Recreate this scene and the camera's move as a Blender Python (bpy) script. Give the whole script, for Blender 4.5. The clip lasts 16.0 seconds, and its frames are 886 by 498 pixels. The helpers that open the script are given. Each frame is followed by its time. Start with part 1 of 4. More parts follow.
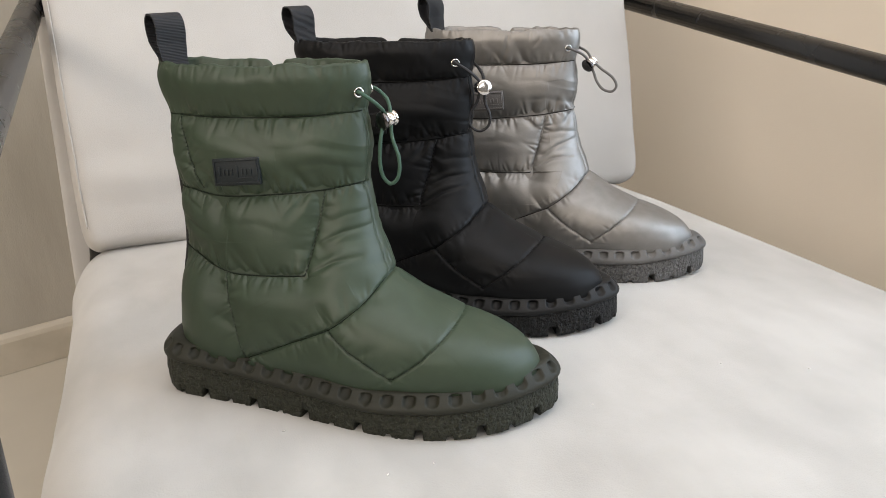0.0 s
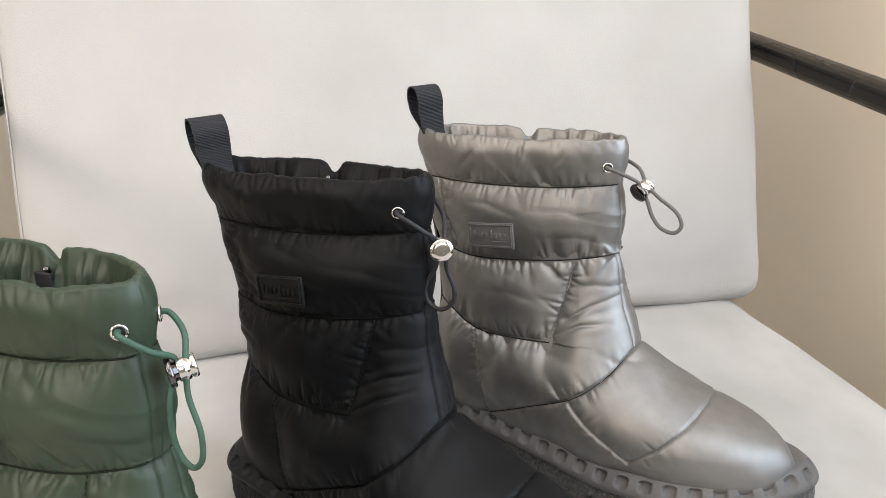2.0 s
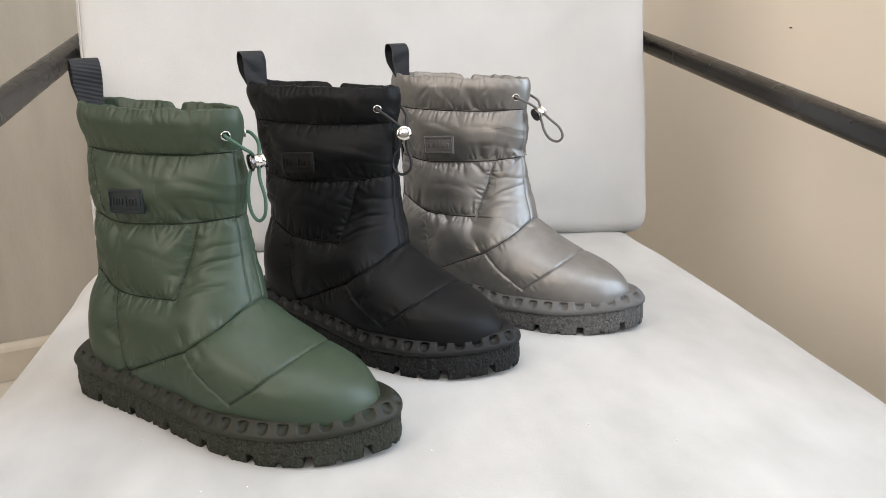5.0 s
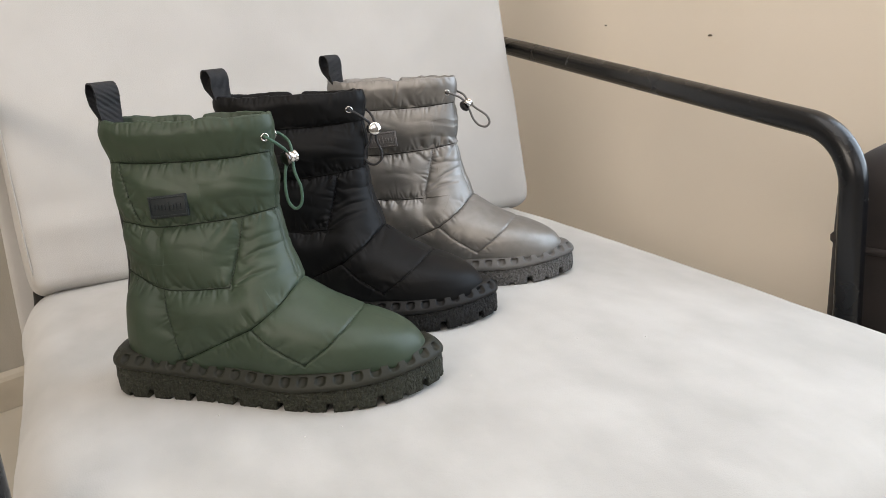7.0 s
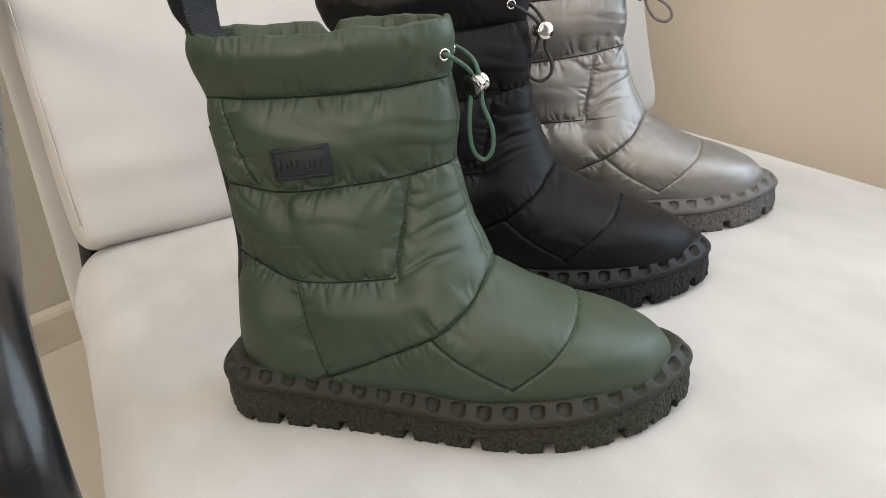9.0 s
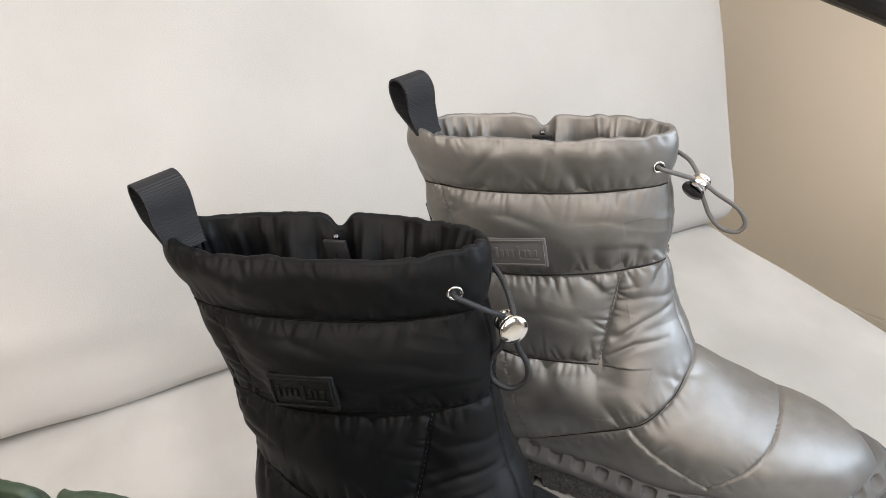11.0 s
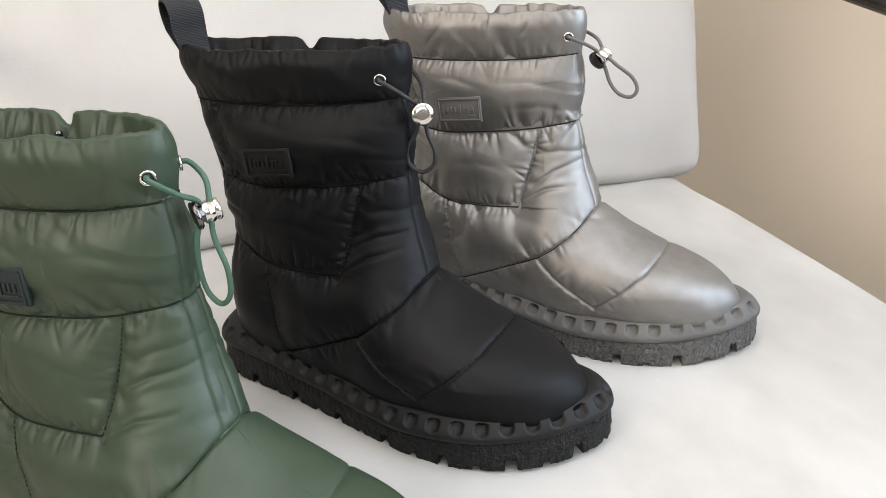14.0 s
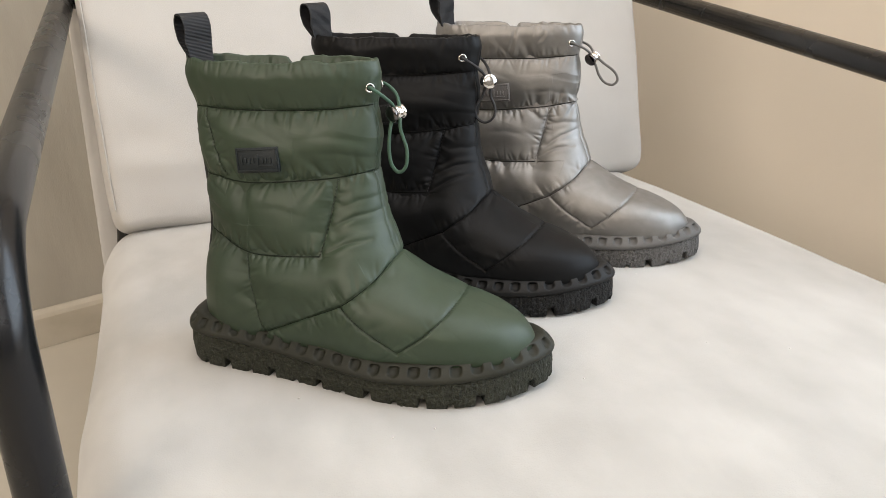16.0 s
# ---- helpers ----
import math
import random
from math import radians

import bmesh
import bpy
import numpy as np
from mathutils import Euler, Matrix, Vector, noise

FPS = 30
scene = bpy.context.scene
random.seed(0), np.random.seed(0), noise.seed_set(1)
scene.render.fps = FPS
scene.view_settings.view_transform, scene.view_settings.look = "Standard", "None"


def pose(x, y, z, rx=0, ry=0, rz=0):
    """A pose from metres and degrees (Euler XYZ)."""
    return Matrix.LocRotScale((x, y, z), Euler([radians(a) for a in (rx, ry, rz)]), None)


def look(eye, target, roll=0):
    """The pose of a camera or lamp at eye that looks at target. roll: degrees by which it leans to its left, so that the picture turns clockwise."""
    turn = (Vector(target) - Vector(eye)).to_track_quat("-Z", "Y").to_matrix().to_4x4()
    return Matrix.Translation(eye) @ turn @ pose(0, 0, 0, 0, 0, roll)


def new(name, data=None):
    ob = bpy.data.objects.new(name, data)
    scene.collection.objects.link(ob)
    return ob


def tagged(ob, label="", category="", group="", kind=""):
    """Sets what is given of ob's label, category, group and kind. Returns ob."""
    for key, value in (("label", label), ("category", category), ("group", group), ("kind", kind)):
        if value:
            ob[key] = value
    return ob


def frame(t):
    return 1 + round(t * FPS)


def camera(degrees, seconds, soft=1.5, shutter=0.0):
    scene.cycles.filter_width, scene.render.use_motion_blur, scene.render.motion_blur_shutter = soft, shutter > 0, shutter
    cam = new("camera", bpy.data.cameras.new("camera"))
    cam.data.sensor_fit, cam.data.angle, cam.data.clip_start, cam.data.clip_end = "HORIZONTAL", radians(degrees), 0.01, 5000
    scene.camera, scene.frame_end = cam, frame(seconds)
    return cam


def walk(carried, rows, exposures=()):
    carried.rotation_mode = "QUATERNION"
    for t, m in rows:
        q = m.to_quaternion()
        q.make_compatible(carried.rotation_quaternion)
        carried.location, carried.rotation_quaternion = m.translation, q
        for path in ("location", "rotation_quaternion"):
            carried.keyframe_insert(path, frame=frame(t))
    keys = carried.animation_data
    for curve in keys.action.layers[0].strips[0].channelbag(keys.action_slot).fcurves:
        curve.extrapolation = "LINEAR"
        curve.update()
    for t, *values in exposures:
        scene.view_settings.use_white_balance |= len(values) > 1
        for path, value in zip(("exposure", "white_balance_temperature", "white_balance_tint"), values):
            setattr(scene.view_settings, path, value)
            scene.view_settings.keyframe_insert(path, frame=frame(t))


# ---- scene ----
cam = camera(60.4, 16.0, soft=0.6)
PATH = [
    (0, (0.014, 0.031, 0.695), (-0.025, 1.913, 0.018), -1.5),
    (0.5, (-0.003, 0.105, 0.716), (-0.109, 1.98, 0.029), -1.9),
    (1, (0.021, 0.17, 0.741), (-0.2, 2.039, 0.065), -2.5),
    (1.5, (0.086, 0.232, 0.75), (-0.265, 2.086, 0.089), -3.0),
    (2, (0.137, 0.293, 0.742), (-0.34, 2.121, 0.087), -3.4),
    (2.5, (0.17, 0.364, 0.702), (-0.412, 2.167, 0.06), -3.8),
    (3, (0.197, 0.389, 0.666), (-0.438, 2.174, 0.024), -3.6),
    (3.5, (0.223, 0.341, 0.66), (-0.393, 2.126, 0.002), -2.5),
    (4, (0.24, 0.231, 0.684), (-0.341, 2.035, 0.045), -1.4),
    (6.5, (0.089, -0.095, 0.713), (0.108, 1.821, 0.14), -3.0),
    (7, (0.048, -0.097, 0.707), (0.174, 1.814, 0.129), -3.9),
    (7.5, (0.006, -0.087, 0.701), (0.194, 1.81, 0.097), -4.5),
    (8, (-0.037, -0.057, 0.699), (0.158, 1.821, 0.041), -4.8),
    (8.5, (-0.069, 0.011, 0.678), (0.072, 1.861, -0.069), -5.3),
    (9, (-0.074, 0.114, 0.703), (0.003, 1.925, -0.142), -5.7),
    (9.5, (-0.066, 0.202, 0.775), (-0.062, 1.984, -0.131), -7.1),
    (10, (-0.036, 0.28, 0.817), (-0.09, 2.025, -0.159), -7.9),
    (12.5, (0.131, 0.474, 0.749), (-0.191, 2.168, -0.265), -6.1),
    (13, (0.145, 0.398, 0.726), (-0.204, 2.114, -0.24), -5.7),
    (13.5, (0.146, 0.317, 0.723), (-0.198, 2.062, -0.191), -5.2),
    (14, (0.119, 0.245, 0.724), (-0.196, 2.025, -0.133), -4.5),
    (14.5, (0.082, 0.154, 0.725), (-0.187, 1.964, -0.082), -3.6),
    (15, (0.05, 0.064, 0.72), (-0.157, 1.899, -0.047), -2.4),
    (15.5, (0.027, 0.001, 0.723), (-0.104, 1.857, -0.012), -1.6),
    (16, (0.024, -0.008, 0.708), (-0.059, 1.859, -0.004), -1.4),
]
LOOKS = [(0, -0.08, 6630, 12.5), (0.5, 0.16, 6630, 12.5), (1.5, 0.13, 6630, 12.5), (2.5, 0.14, 6530, 12.5), (3.5, 0.14, 6480, 12.5), (4.2, 0.14, 6480, 12.5), (6.5, -0.14, 6580, 12.5), (8.5, -0.16, 6700, 12.5), (9.0, -0.03, 6720, 12.5), (9.5, 0.15, 6820, 12.5), (10.0, 0.17, 6820, 12.5), (12.5, 0.21, 6270, 12.5), (13.0, 0.24, 6480, 12.5), (13.5, 0.21, 6530, 12.5), (14.5, 0.29, 6580, 12.5), (15.2, 0.04, 6770, 12.5), (16.0, -0.01, 6870, 12.5)]
walk(cam, [(t, look(eye, target, roll)) for t, eye, target, roll in PATH], LOOKS)

# ---------------------------------------------------------------- light
E1 = Vector((0.766, 0.643, 0.0))     # along the back wall, towards the right wall
E2 = Vector((0.643, -0.766, 0.0))    # along the right wall, away from the corner
CORNER = Vector((-0.006, 2.026, 0.0))
ROOM_YAW = math.degrees(math.atan2(E1.y, E1.x))


def room(a, b, z):
    """Room coordinates: a metres left of the right wall, b metres in front of the back wall."""
    return CORNER - E1 * a + E2 * b + Vector((0, 0, z))


world = bpy.data.worlds.new("sky")
scene.world = world
world.use_nodes = True
wn = world.node_tree.nodes
sky = wn.new("ShaderNodeTexSky")
sky.sky_type, sky.sun_disc = "NISHITA", False
sky.sun_elevation, sky.sun_rotation = radians(38), radians(140)
world.node_tree.links.new(sky.outputs[0], wn["Background"].inputs[0])
wn["Background"].inputs[1].default_value = 0.10


def window_light(name, centre, aim, size_x, size_y, watts, colour):
    lamp = bpy.data.lights.new(name, "AREA")
    lamp.shape, lamp.size, lamp.size_y, lamp.energy, lamp.color = "RECTANGLE", size_x, size_y, watts, colour
    ob = new(name, lamp)
    ob.matrix_world = look(centre, aim)
    return ob


WIN_A = (1.45, 3.45, 0.55, 2.25)      # right wall: from, to, sill, head
WIN_B = (0.7, 3.1, 1.35, 2.55)        # front wall
WIN_C = (1.0, 3.0, 1.3, 2.5)          # left wall: unseen, added to brighten the right wall
FRONT, LEFT, HIGH = 4.2, 4.0, 2.65
window_light("window_daylight", room(0.05, 2.45, 1.4), room(2, 2.45, 1.3), 2.0, 1.7, 61, (0.70, 0.85, 1.0))
window_light("window_daylight", room(1.9, FRONT - 0.05, 1.95), room(1.9, 0, 1.5), 2.4, 1.2, 12, (1.0, 0.95, 0.88))
# Lamp of the added left window, there to brighten the right wall.
window_light("window_daylight", room(LEFT - 0.05, 2.0, 1.9), room(0, 2.0, 1.5), 2.0, 1.2, 57, (1.0, 0.90, 0.78))
# Made-up overhead source, added to light seat and boots from above.
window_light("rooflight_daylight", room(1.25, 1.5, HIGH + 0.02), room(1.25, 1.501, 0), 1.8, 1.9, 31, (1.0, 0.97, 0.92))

# ---------------------------------------------------------------- materials


def material(name, base, rough=0.5, metal=0.0, spec=0.5):
    m = bpy.data.materials.new(name)
    m.use_nodes = True
    b = m.node_tree.nodes["Principled BSDF"]
    b.inputs["Base Color"].default_value = (*base, 1)
    b.inputs["Roughness"].default_value = rough
    b.inputs["Metallic"].default_value = metal
    b.inputs["Specular IOR Level"].default_value = spec
    return m


def node(m, kind, **values):
    n = m.node_tree.nodes.new(kind)
    for key, value in values.items():
        n.inputs[key].default_value = value
    return n


def wire(m, a, b):
    m.node_tree.links.new(a, b)


def bsdf(m):
    return m.node_tree.nodes["Principled BSDF"]


def coords(m, scale=(1, 1, 1), kind="Object"):
    c = m.node_tree.nodes.new("ShaderNodeTexCoord")
    p = m.node_tree.nodes.new("ShaderNodeMapping")
    p.inputs["Scale"].default_value = scale
    wire(m, c.outputs[kind], p.inputs["Vector"])
    return p.outputs[0]


def tint(m, low, high, scale, detail=4.0, span=(0.3, 0.7), stretch=(1, 1, 1)):
    """Base colour that wanders between two tones."""
    n = node(m, "ShaderNodeTexNoise", Scale=scale, Detail=detail)
    wire(m, coords(m, stretch), n.inputs["Vector"])
    r = m.node_tree.nodes.new("ShaderNodeValToRGB")
    r.color_ramp.elements[0].position, r.color_ramp.elements[1].position = span
    r.color_ramp.elements[0].color, r.color_ramp.elements[1].color = (*low, 1), (*high, 1)
    wire(m, n.outputs["Fac"], r.inputs["Fac"])
    wire(m, r.outputs["Color"], bsdf(m).inputs["Base Color"])
    return r.outputs["Color"]


def relief(m, layers):
    """Bump from layers of (scale, distance, strength, stretch); the last is the finest."""
    last = None
    for scale, distance, strength, stretch in layers:
        n = node(m, "ShaderNodeTexNoise", Scale=scale, Detail=3.0)
        wire(m, coords(m, stretch), n.inputs["Vector"])
        b = node(m, "ShaderNodeBump", Strength=strength, Distance=distance)
        wire(m, n.outputs["Fac"], b.inputs["Height"])
        if last:
            wire(m, last, b.inputs["Normal"])
        last = b.outputs["Normal"]
    wire(m, last, bsdf(m).inputs["Normal"])


def wear(m, low, high, scale):
    """Roughness that wanders."""
    n = node(m, "ShaderNodeTexNoise", Scale=scale, Detail=5.0)
    wire(m, coords(m), n.inputs["Vector"])
    r = node(m, "ShaderNodeMapRange")
    r.inputs["To Min"].default_value, r.inputs["To Max"].default_value = low, high
    wire(m, n.outputs["Fac"], r.inputs["Value"])
    wire(m, r.outputs[0], bsdf(m).inputs["Roughness"])


def nylon(name, low, high, rough, metal, spec, sheen):
    m = material(name, low, rough, metal, spec)
    tint(m, low, high, 90, 5)
    wear(m, rough - 0.06, rough + 0.06, 40)
    relief(m, [(60, 0.0012, 0.10, (1, 1, 1.8)), (190, 0.0006, 0.10, (1, 1, 1.5)), (2600, 0.0001, 0.10, (1, 1, 1))])
    bsdf(m).inputs["Sheen Weight"].default_value = sheen
    bsdf(m).inputs["Sheen Roughness"].default_value = 0.35
    # Sheen is tinted blue to imitate cool window light along the edges.
    bsdf(m).inputs["Sheen Tint"].default_value = (0.80, 0.92, 1.0, 1)
    return m


def rubber(name, low, high, grain):
    m = material(name, low, 0.55, 0.0, 0.3)
    if grain > 0.5:
        # Darker specks in the colour stand in for shaded pits in the grain.
        tint(m, tuple(c * 0.75 for c in low), high, 480, 3, (0.36, 0.56))
    else:
        tint(m, low, high, 60, 4)
    relief(m, [(430, 0.0034, grain, (1, 1, 1)), (1100, 0.0008, 0.6 * grain + 0.1, (1, 1, 1))])
    return m


GREEN = nylon("green_nylon", (0.0226, 0.0388, 0.0208), (0.0288, 0.0475, 0.0266), 0.50, 0.0, 0.50, 0.0)
BLACK = nylon("black_nylon", (0.0034, 0.0036, 0.0042), (0.0052, 0.0055, 0.0062), 0.50, 0.0, 0.17, 0.0)
GREY = nylon("metallic_grey_nylon", (0.225, 0.217, 0.208), (0.265, 0.257, 0.248), 0.51, 0.86, 0.5, 0.06)
WELT_G, SOLE_G = rubber("green_welt_rubber", (0.0150, 0.0155, 0.0100), (0.020, 0.0205, 0.014), 0.05), rubber("green_sole_rubber", (0.020, 0.0215, 0.014), (0.031, 0.033, 0.022), 1.0)
WELT_K, SOLE_K = rubber("black_welt_rubber", (0.005, 0.005, 0.0054), (0.008, 0.008, 0.008), 0.05), rubber("black_sole_rubber", (0.006, 0.006, 0.006), (0.010, 0.010, 0.010), 1.0)
WELT_Y, SOLE_Y = rubber("grey_welt_rubber", (0.094, 0.091, 0.088), (0.115, 0.112, 0.109), 0.05), rubber("grey_sole_rubber", (0.095, 0.093, 0.091), (0.125, 0.122, 0.119), 1.0)
PATCH_G = rubber("dark_green_patch", (0.010, 0.0145, 0.0165), (0.014, 0.019, 0.021), 0.08)
PATCH_K = rubber("black_patch", (0.0022, 0.0022, 0.0025), (0.004, 0.004, 0.0042), 0.08)
PATCH_Y = rubber("grey_patch", (0.12, 0.112, 0.108), (0.14, 0.132, 0.128), 0.08)
CORD_G, CORD_K, CORD_Y = material("green_elastic", (0.035, 0.085, 0.055), 0.6), material("black_elastic", (0.014, 0.014, 0.016), 0.6), material("grey_elastic", (0.11, 0.105, 0.10), 0.6)
for cord_mat in (CORD_G, CORD_K, CORD_Y):
    relief(cord_mat, [(900, 0.0004, 0.6, (1, 1, 1))])
THREAD_G, THREAD_K, THREAD_Y = material("green_thread", (0.016, 0.024, 0.016), 0.7), material("black_thread", (0.010, 0.010, 0.011), 0.7), material("grey_thread", (0.17, 0.165, 0.16), 0.7)
# Dark tones for the lines that stand in for shade in the seams.
SEAM_SHADE = {1: material("green_seam_shade", (0.008, 0.013, 0.008), 0.8, 0.0, 0.2), 2: material("black_seam_shade", (0.003, 0.003, 0.003), 0.8, 0.0, 0.1), 3: material("grey_seam_shade", (0.022, 0.021, 0.020), 0.8, 0.0, 0.2)}
CHROME = material("chrome", (0.72, 0.70, 0.68), 0.12, 1.0)
wear(CHROME, 0.06, 0.2, 300)
GUNMETAL = material("dark_chrome", (0.16, 0.15, 0.15), 0.14, 1.0)
wear(GUNMETAL, 0.08, 0.22, 300)
ZIP = material("zip_tape", (0.010, 0.010, 0.011), 0.7)
TAPE = material("black_webbing", (0.012, 0.012, 0.014), 0.62, 0.0, 0.4)
rib = node(TAPE, "ShaderNodeTexWave", Scale=330.0, Distortion=0.4)
rib.bands_direction = "Z"
wire(TAPE, coords(TAPE), rib.inputs["Vector"])
ribb = node(TAPE, "ShaderNodeBump", Strength=0.6, Distance=0.0005)
wire(TAPE, rib.outputs["Fac"], ribb.inputs["Height"])
wire(TAPE, ribb.outputs["Normal"], bsdf(TAPE).inputs["Normal"])

SUEDE = material("cream_suede", (0.70, 0.68, 0.65), 0.9, 0.0, 0.2)
tint(SUEDE, (0.385, 0.372, 0.35), (0.48, 0.466, 0.444), 13, 9, (0.36, 0.64), (1, 0.6, 1))
relief(SUEDE, [(9, 0.006, 0.22, (1, 0.6, 1)), (90, 0.0010, 0.12, (1, 0.5, 1)), (900, 0.0005, 0.4, (1, 1, 1))])
bsdf(SUEDE).inputs["Sheen Weight"].default_value = 0.25
LINEN = material("pale_grey_upholstery", (0.62, 0.60, 0.57), 0.9, 0.0, 0.2)
tint(LINEN, (0.44, 0.42, 0.395), (0.505, 0.485, 0.46), 7, 8, (0.3, 0.7))
relief(LINEN, [(11, 0.006, 0.3, (1, 1, 0.5)), (900, 0.0005, 0.5, (1, 1, 1))])
bsdf(LINEN).inputs["Sheen Weight"].default_value = 0.2
PAINT = material("black_powder_coat", (0.006, 0.0063, 0.0075), 0.28, 0.0, 0.4)
wear(PAINT, 0.24, 0.30, 25)
WALL_BEIGE = material("beige_wall_paint", (0.66, 0.58, 0.48), 0.85, 0.0, 0.3)
tint(WALL_BEIGE, (0.77, 0.69, 0.585), (0.815, 0.735, 0.63), 2.2, 6, (0.3, 0.7))
relief(WALL_BEIGE, [(40, 0.003, 0.12, (1, 1, 1)), (420, 0.0008, 0.25, (1, 1, 1))])
WALL_GREY = material("grey_textured_wallcovering", (0.36, 0.33, 0.28), 0.85, 0.0, 0.3)
tint(WALL_GREY, (0.31, 0.285, 0.24), (0.44, 0.41, 0.355), 9, 9, (0.28, 0.72), (1, 1, 0.25))
relief(WALL_GREY, [(60, 0.002, 0.35, (1, 1, 0.3)), (500, 0.0008, 0.4, (1, 1, 0.4))])
# For unseen walls: dark so that the boots reflect less from that side.
WALL_UNSEEN = material("unseen_wall_dark_taupe", (0.20, 0.18, 0.16), 0.85, 0.0, 0.3)
tint(WALL_UNSEEN, (0.17, 0.155, 0.135), (0.22, 0.20, 0.175), 2.2, 6, (0.3, 0.7))
relief(WALL_UNSEEN, [(420, 0.0008, 0.25, (1, 1, 1))])
WHITE = material("white_ceiling_paint", (0.78, 0.76, 0.72), 0.9)
tint(WHITE, (0.76, 0.74, 0.70), (0.80, 0.78, 0.74), 3)
SKIRT = material("cream_skirting", (0.50, 0.45, 0.37), 0.55)
tint(SKIRT, (0.43, 0.385, 0.31), (0.52, 0.475, 0.395), 14, 6)
FLOOR = material("pale_floor", (0.56, 0.52, 0.44), 0.5)
tint(FLOOR, (0.46, 0.42, 0.35), (0.53, 0.49, 0.42), 3.0, 7, (0.3, 0.7))
relief(FLOOR, [(120, 0.0006, 0.2, (1, 1, 1))])
VELVET = material("dark_brown_velvet", (0.022, 0.015, 0.014), 0.85)
tint(VELVET, (0.010, 0.007, 0.0065), (0.019, 0.013, 0.012), 14, 6)
relief(VELVET, [(18, 0.006, 0.4, (1, 1, 1)), (800, 0.0006, 0.5, (1, 1, 1))])
bsdf(VELVET).inputs["Sheen Weight"].default_value = 0.04
GLASS = material("window_glass", (1, 1, 1), 0.02)
bsdf(GLASS).inputs["Transmission Weight"].default_value = 1.0
LINT = material("lint", (0.75, 0.72, 0.68), 0.9)
SPECK = material("dark_speck", (0.12, 0.10, 0.08), 0.8)

# ---------------------------------------------------------------- mesh helpers


def mesh_from(name, verts, faces, mat, smooth=True):
    me = bpy.data.meshes.new(name)
    me.from_pydata([tuple(map(float, v)) for v in verts], [], faces)
    me.polygons.foreach_set("use_smooth", [smooth] * len(me.polygons))
    me.materials.append(mat)
    me.validate()
    me.update()
    return me


def piece(name, me, parent=None, label=""):
    """Links a mesh as one object, under its thing if given."""
    ob = new(name, me)
    if parent:
        ob.parent = parent
    if label:
        ob["label"] = label
    return ob


def grid_faces(rows, cols, closed):
    out = []
    for r in range(rows - 1):
        for c in range(cols if closed else cols - 1):
            d = (c + 1) % cols
            out.append((r * cols + c, r * cols + d, (r + 1) * cols + d, (r + 1) * cols + c))
    return out


def smooth_curve(points, per=12, closed=False):
    """Catmull-Rom through points."""
    p = np.array(points, float)
    n = len(p)
    out = []
    for i in range(n if closed else n - 1):
        a, b, c, d = (p[(i + k) % n] if closed else p[min(max(i + k, 0), n - 1)] for k in (-1, 0, 1, 2))
        for t in np.arange(per) / per:
            out.append(0.5 * (2 * b + (c - a) * t + (2 * a - 5 * b + 4 * c - d) * t**2 + (3 * b - a - 3 * c + d) * t**3))
    if not closed:
        out.append(p[-1])
    return np.array(out)


def rounded_path(points, radius, steps=10):
    """A polyline whose corners are arcs."""
    p = [Vector(q) for q in points]
    out = [p[0]]
    for a, b, c in zip(p, p[1:], p[2:]):
        u, v = (a - b).normalized(), (c - b).normalized()
        half = math.acos(max(-1, min(1, u.dot(v)))) / 2
        reach = radius / math.tan(half)
        s, e = b + u * reach, b + v * reach
        centre = b + (u + v).normalized() * (radius / math.sin(half))
        for k in range(steps + 1):
            w = s.lerp(e, k / steps) - centre
            out.append(centre + w.normalized() * radius)
    out.append(p[-1])
    return np.array([tuple(q) for q in out])


def tube(path, radius, sides=12, closed=False, caps=True):
    """Verts and faces of a round bar along a path."""
    p = np.array(path, float)
    n = len(p)
    ahead = np.roll(p, -1, 0) - np.roll(p, 1, 0) if closed else np.gradient(p, axis=0)
    ahead /= np.linalg.norm(ahead, axis=1)[:, None] + 1e-12
    up = np.cross(ahead[0], (0.31, 0.2, 0.93))
    verts = []
    for q, a in zip(p, ahead):
        up = up - a * (up @ a)
        up /= np.linalg.norm(up)
        side = np.cross(a, up)
        for k in range(sides):
            t = 2 * math.pi * k / sides
            verts.append(q + radius * (math.cos(t) * up + math.sin(t) * side))
    faces = grid_faces(n, sides, True)
    if closed:
        faces += [((n - 1) * sides + c, (n - 1) * sides + (c + 1) % sides, (c + 1) % sides, c) for c in range(sides)]
    elif caps:
        faces += [tuple(range(sides))[::-1], tuple((n - 1) * sides + c for c in range(sides))]
    return verts, faces


def lathe(profile, axis, centre, sides=28):
    """A turned shape: (radius, height) rows round an axis."""
    a = Vector(axis).normalized()
    u = a.orthogonal().normalized()
    v = a.cross(u)
    verts = [Vector(centre) + a * h + (u * math.cos(t) + v * math.sin(t)) * r for r, h in profile for t in (2 * math.pi * k / sides for k in range(sides))]
    faces = grid_faces(len(profile), sides, True)
    faces += [tuple(range(sides))[::-1], tuple((len(profile) - 1) * sides + c for c in range(sides))]
    return verts, faces


def ring(axis, centre, big, small, sides=26):
    a = Vector(axis).normalized()
    u = a.orthogonal().normalized()
    v = a.cross(u)
    loop = [tuple(Vector(centre) + (u * math.cos(t) + v * math.sin(t)) * big) for t in np.linspace(0, 2 * math.pi, sides, endpoint=False)]
    return tube(loop, small, 8, True)


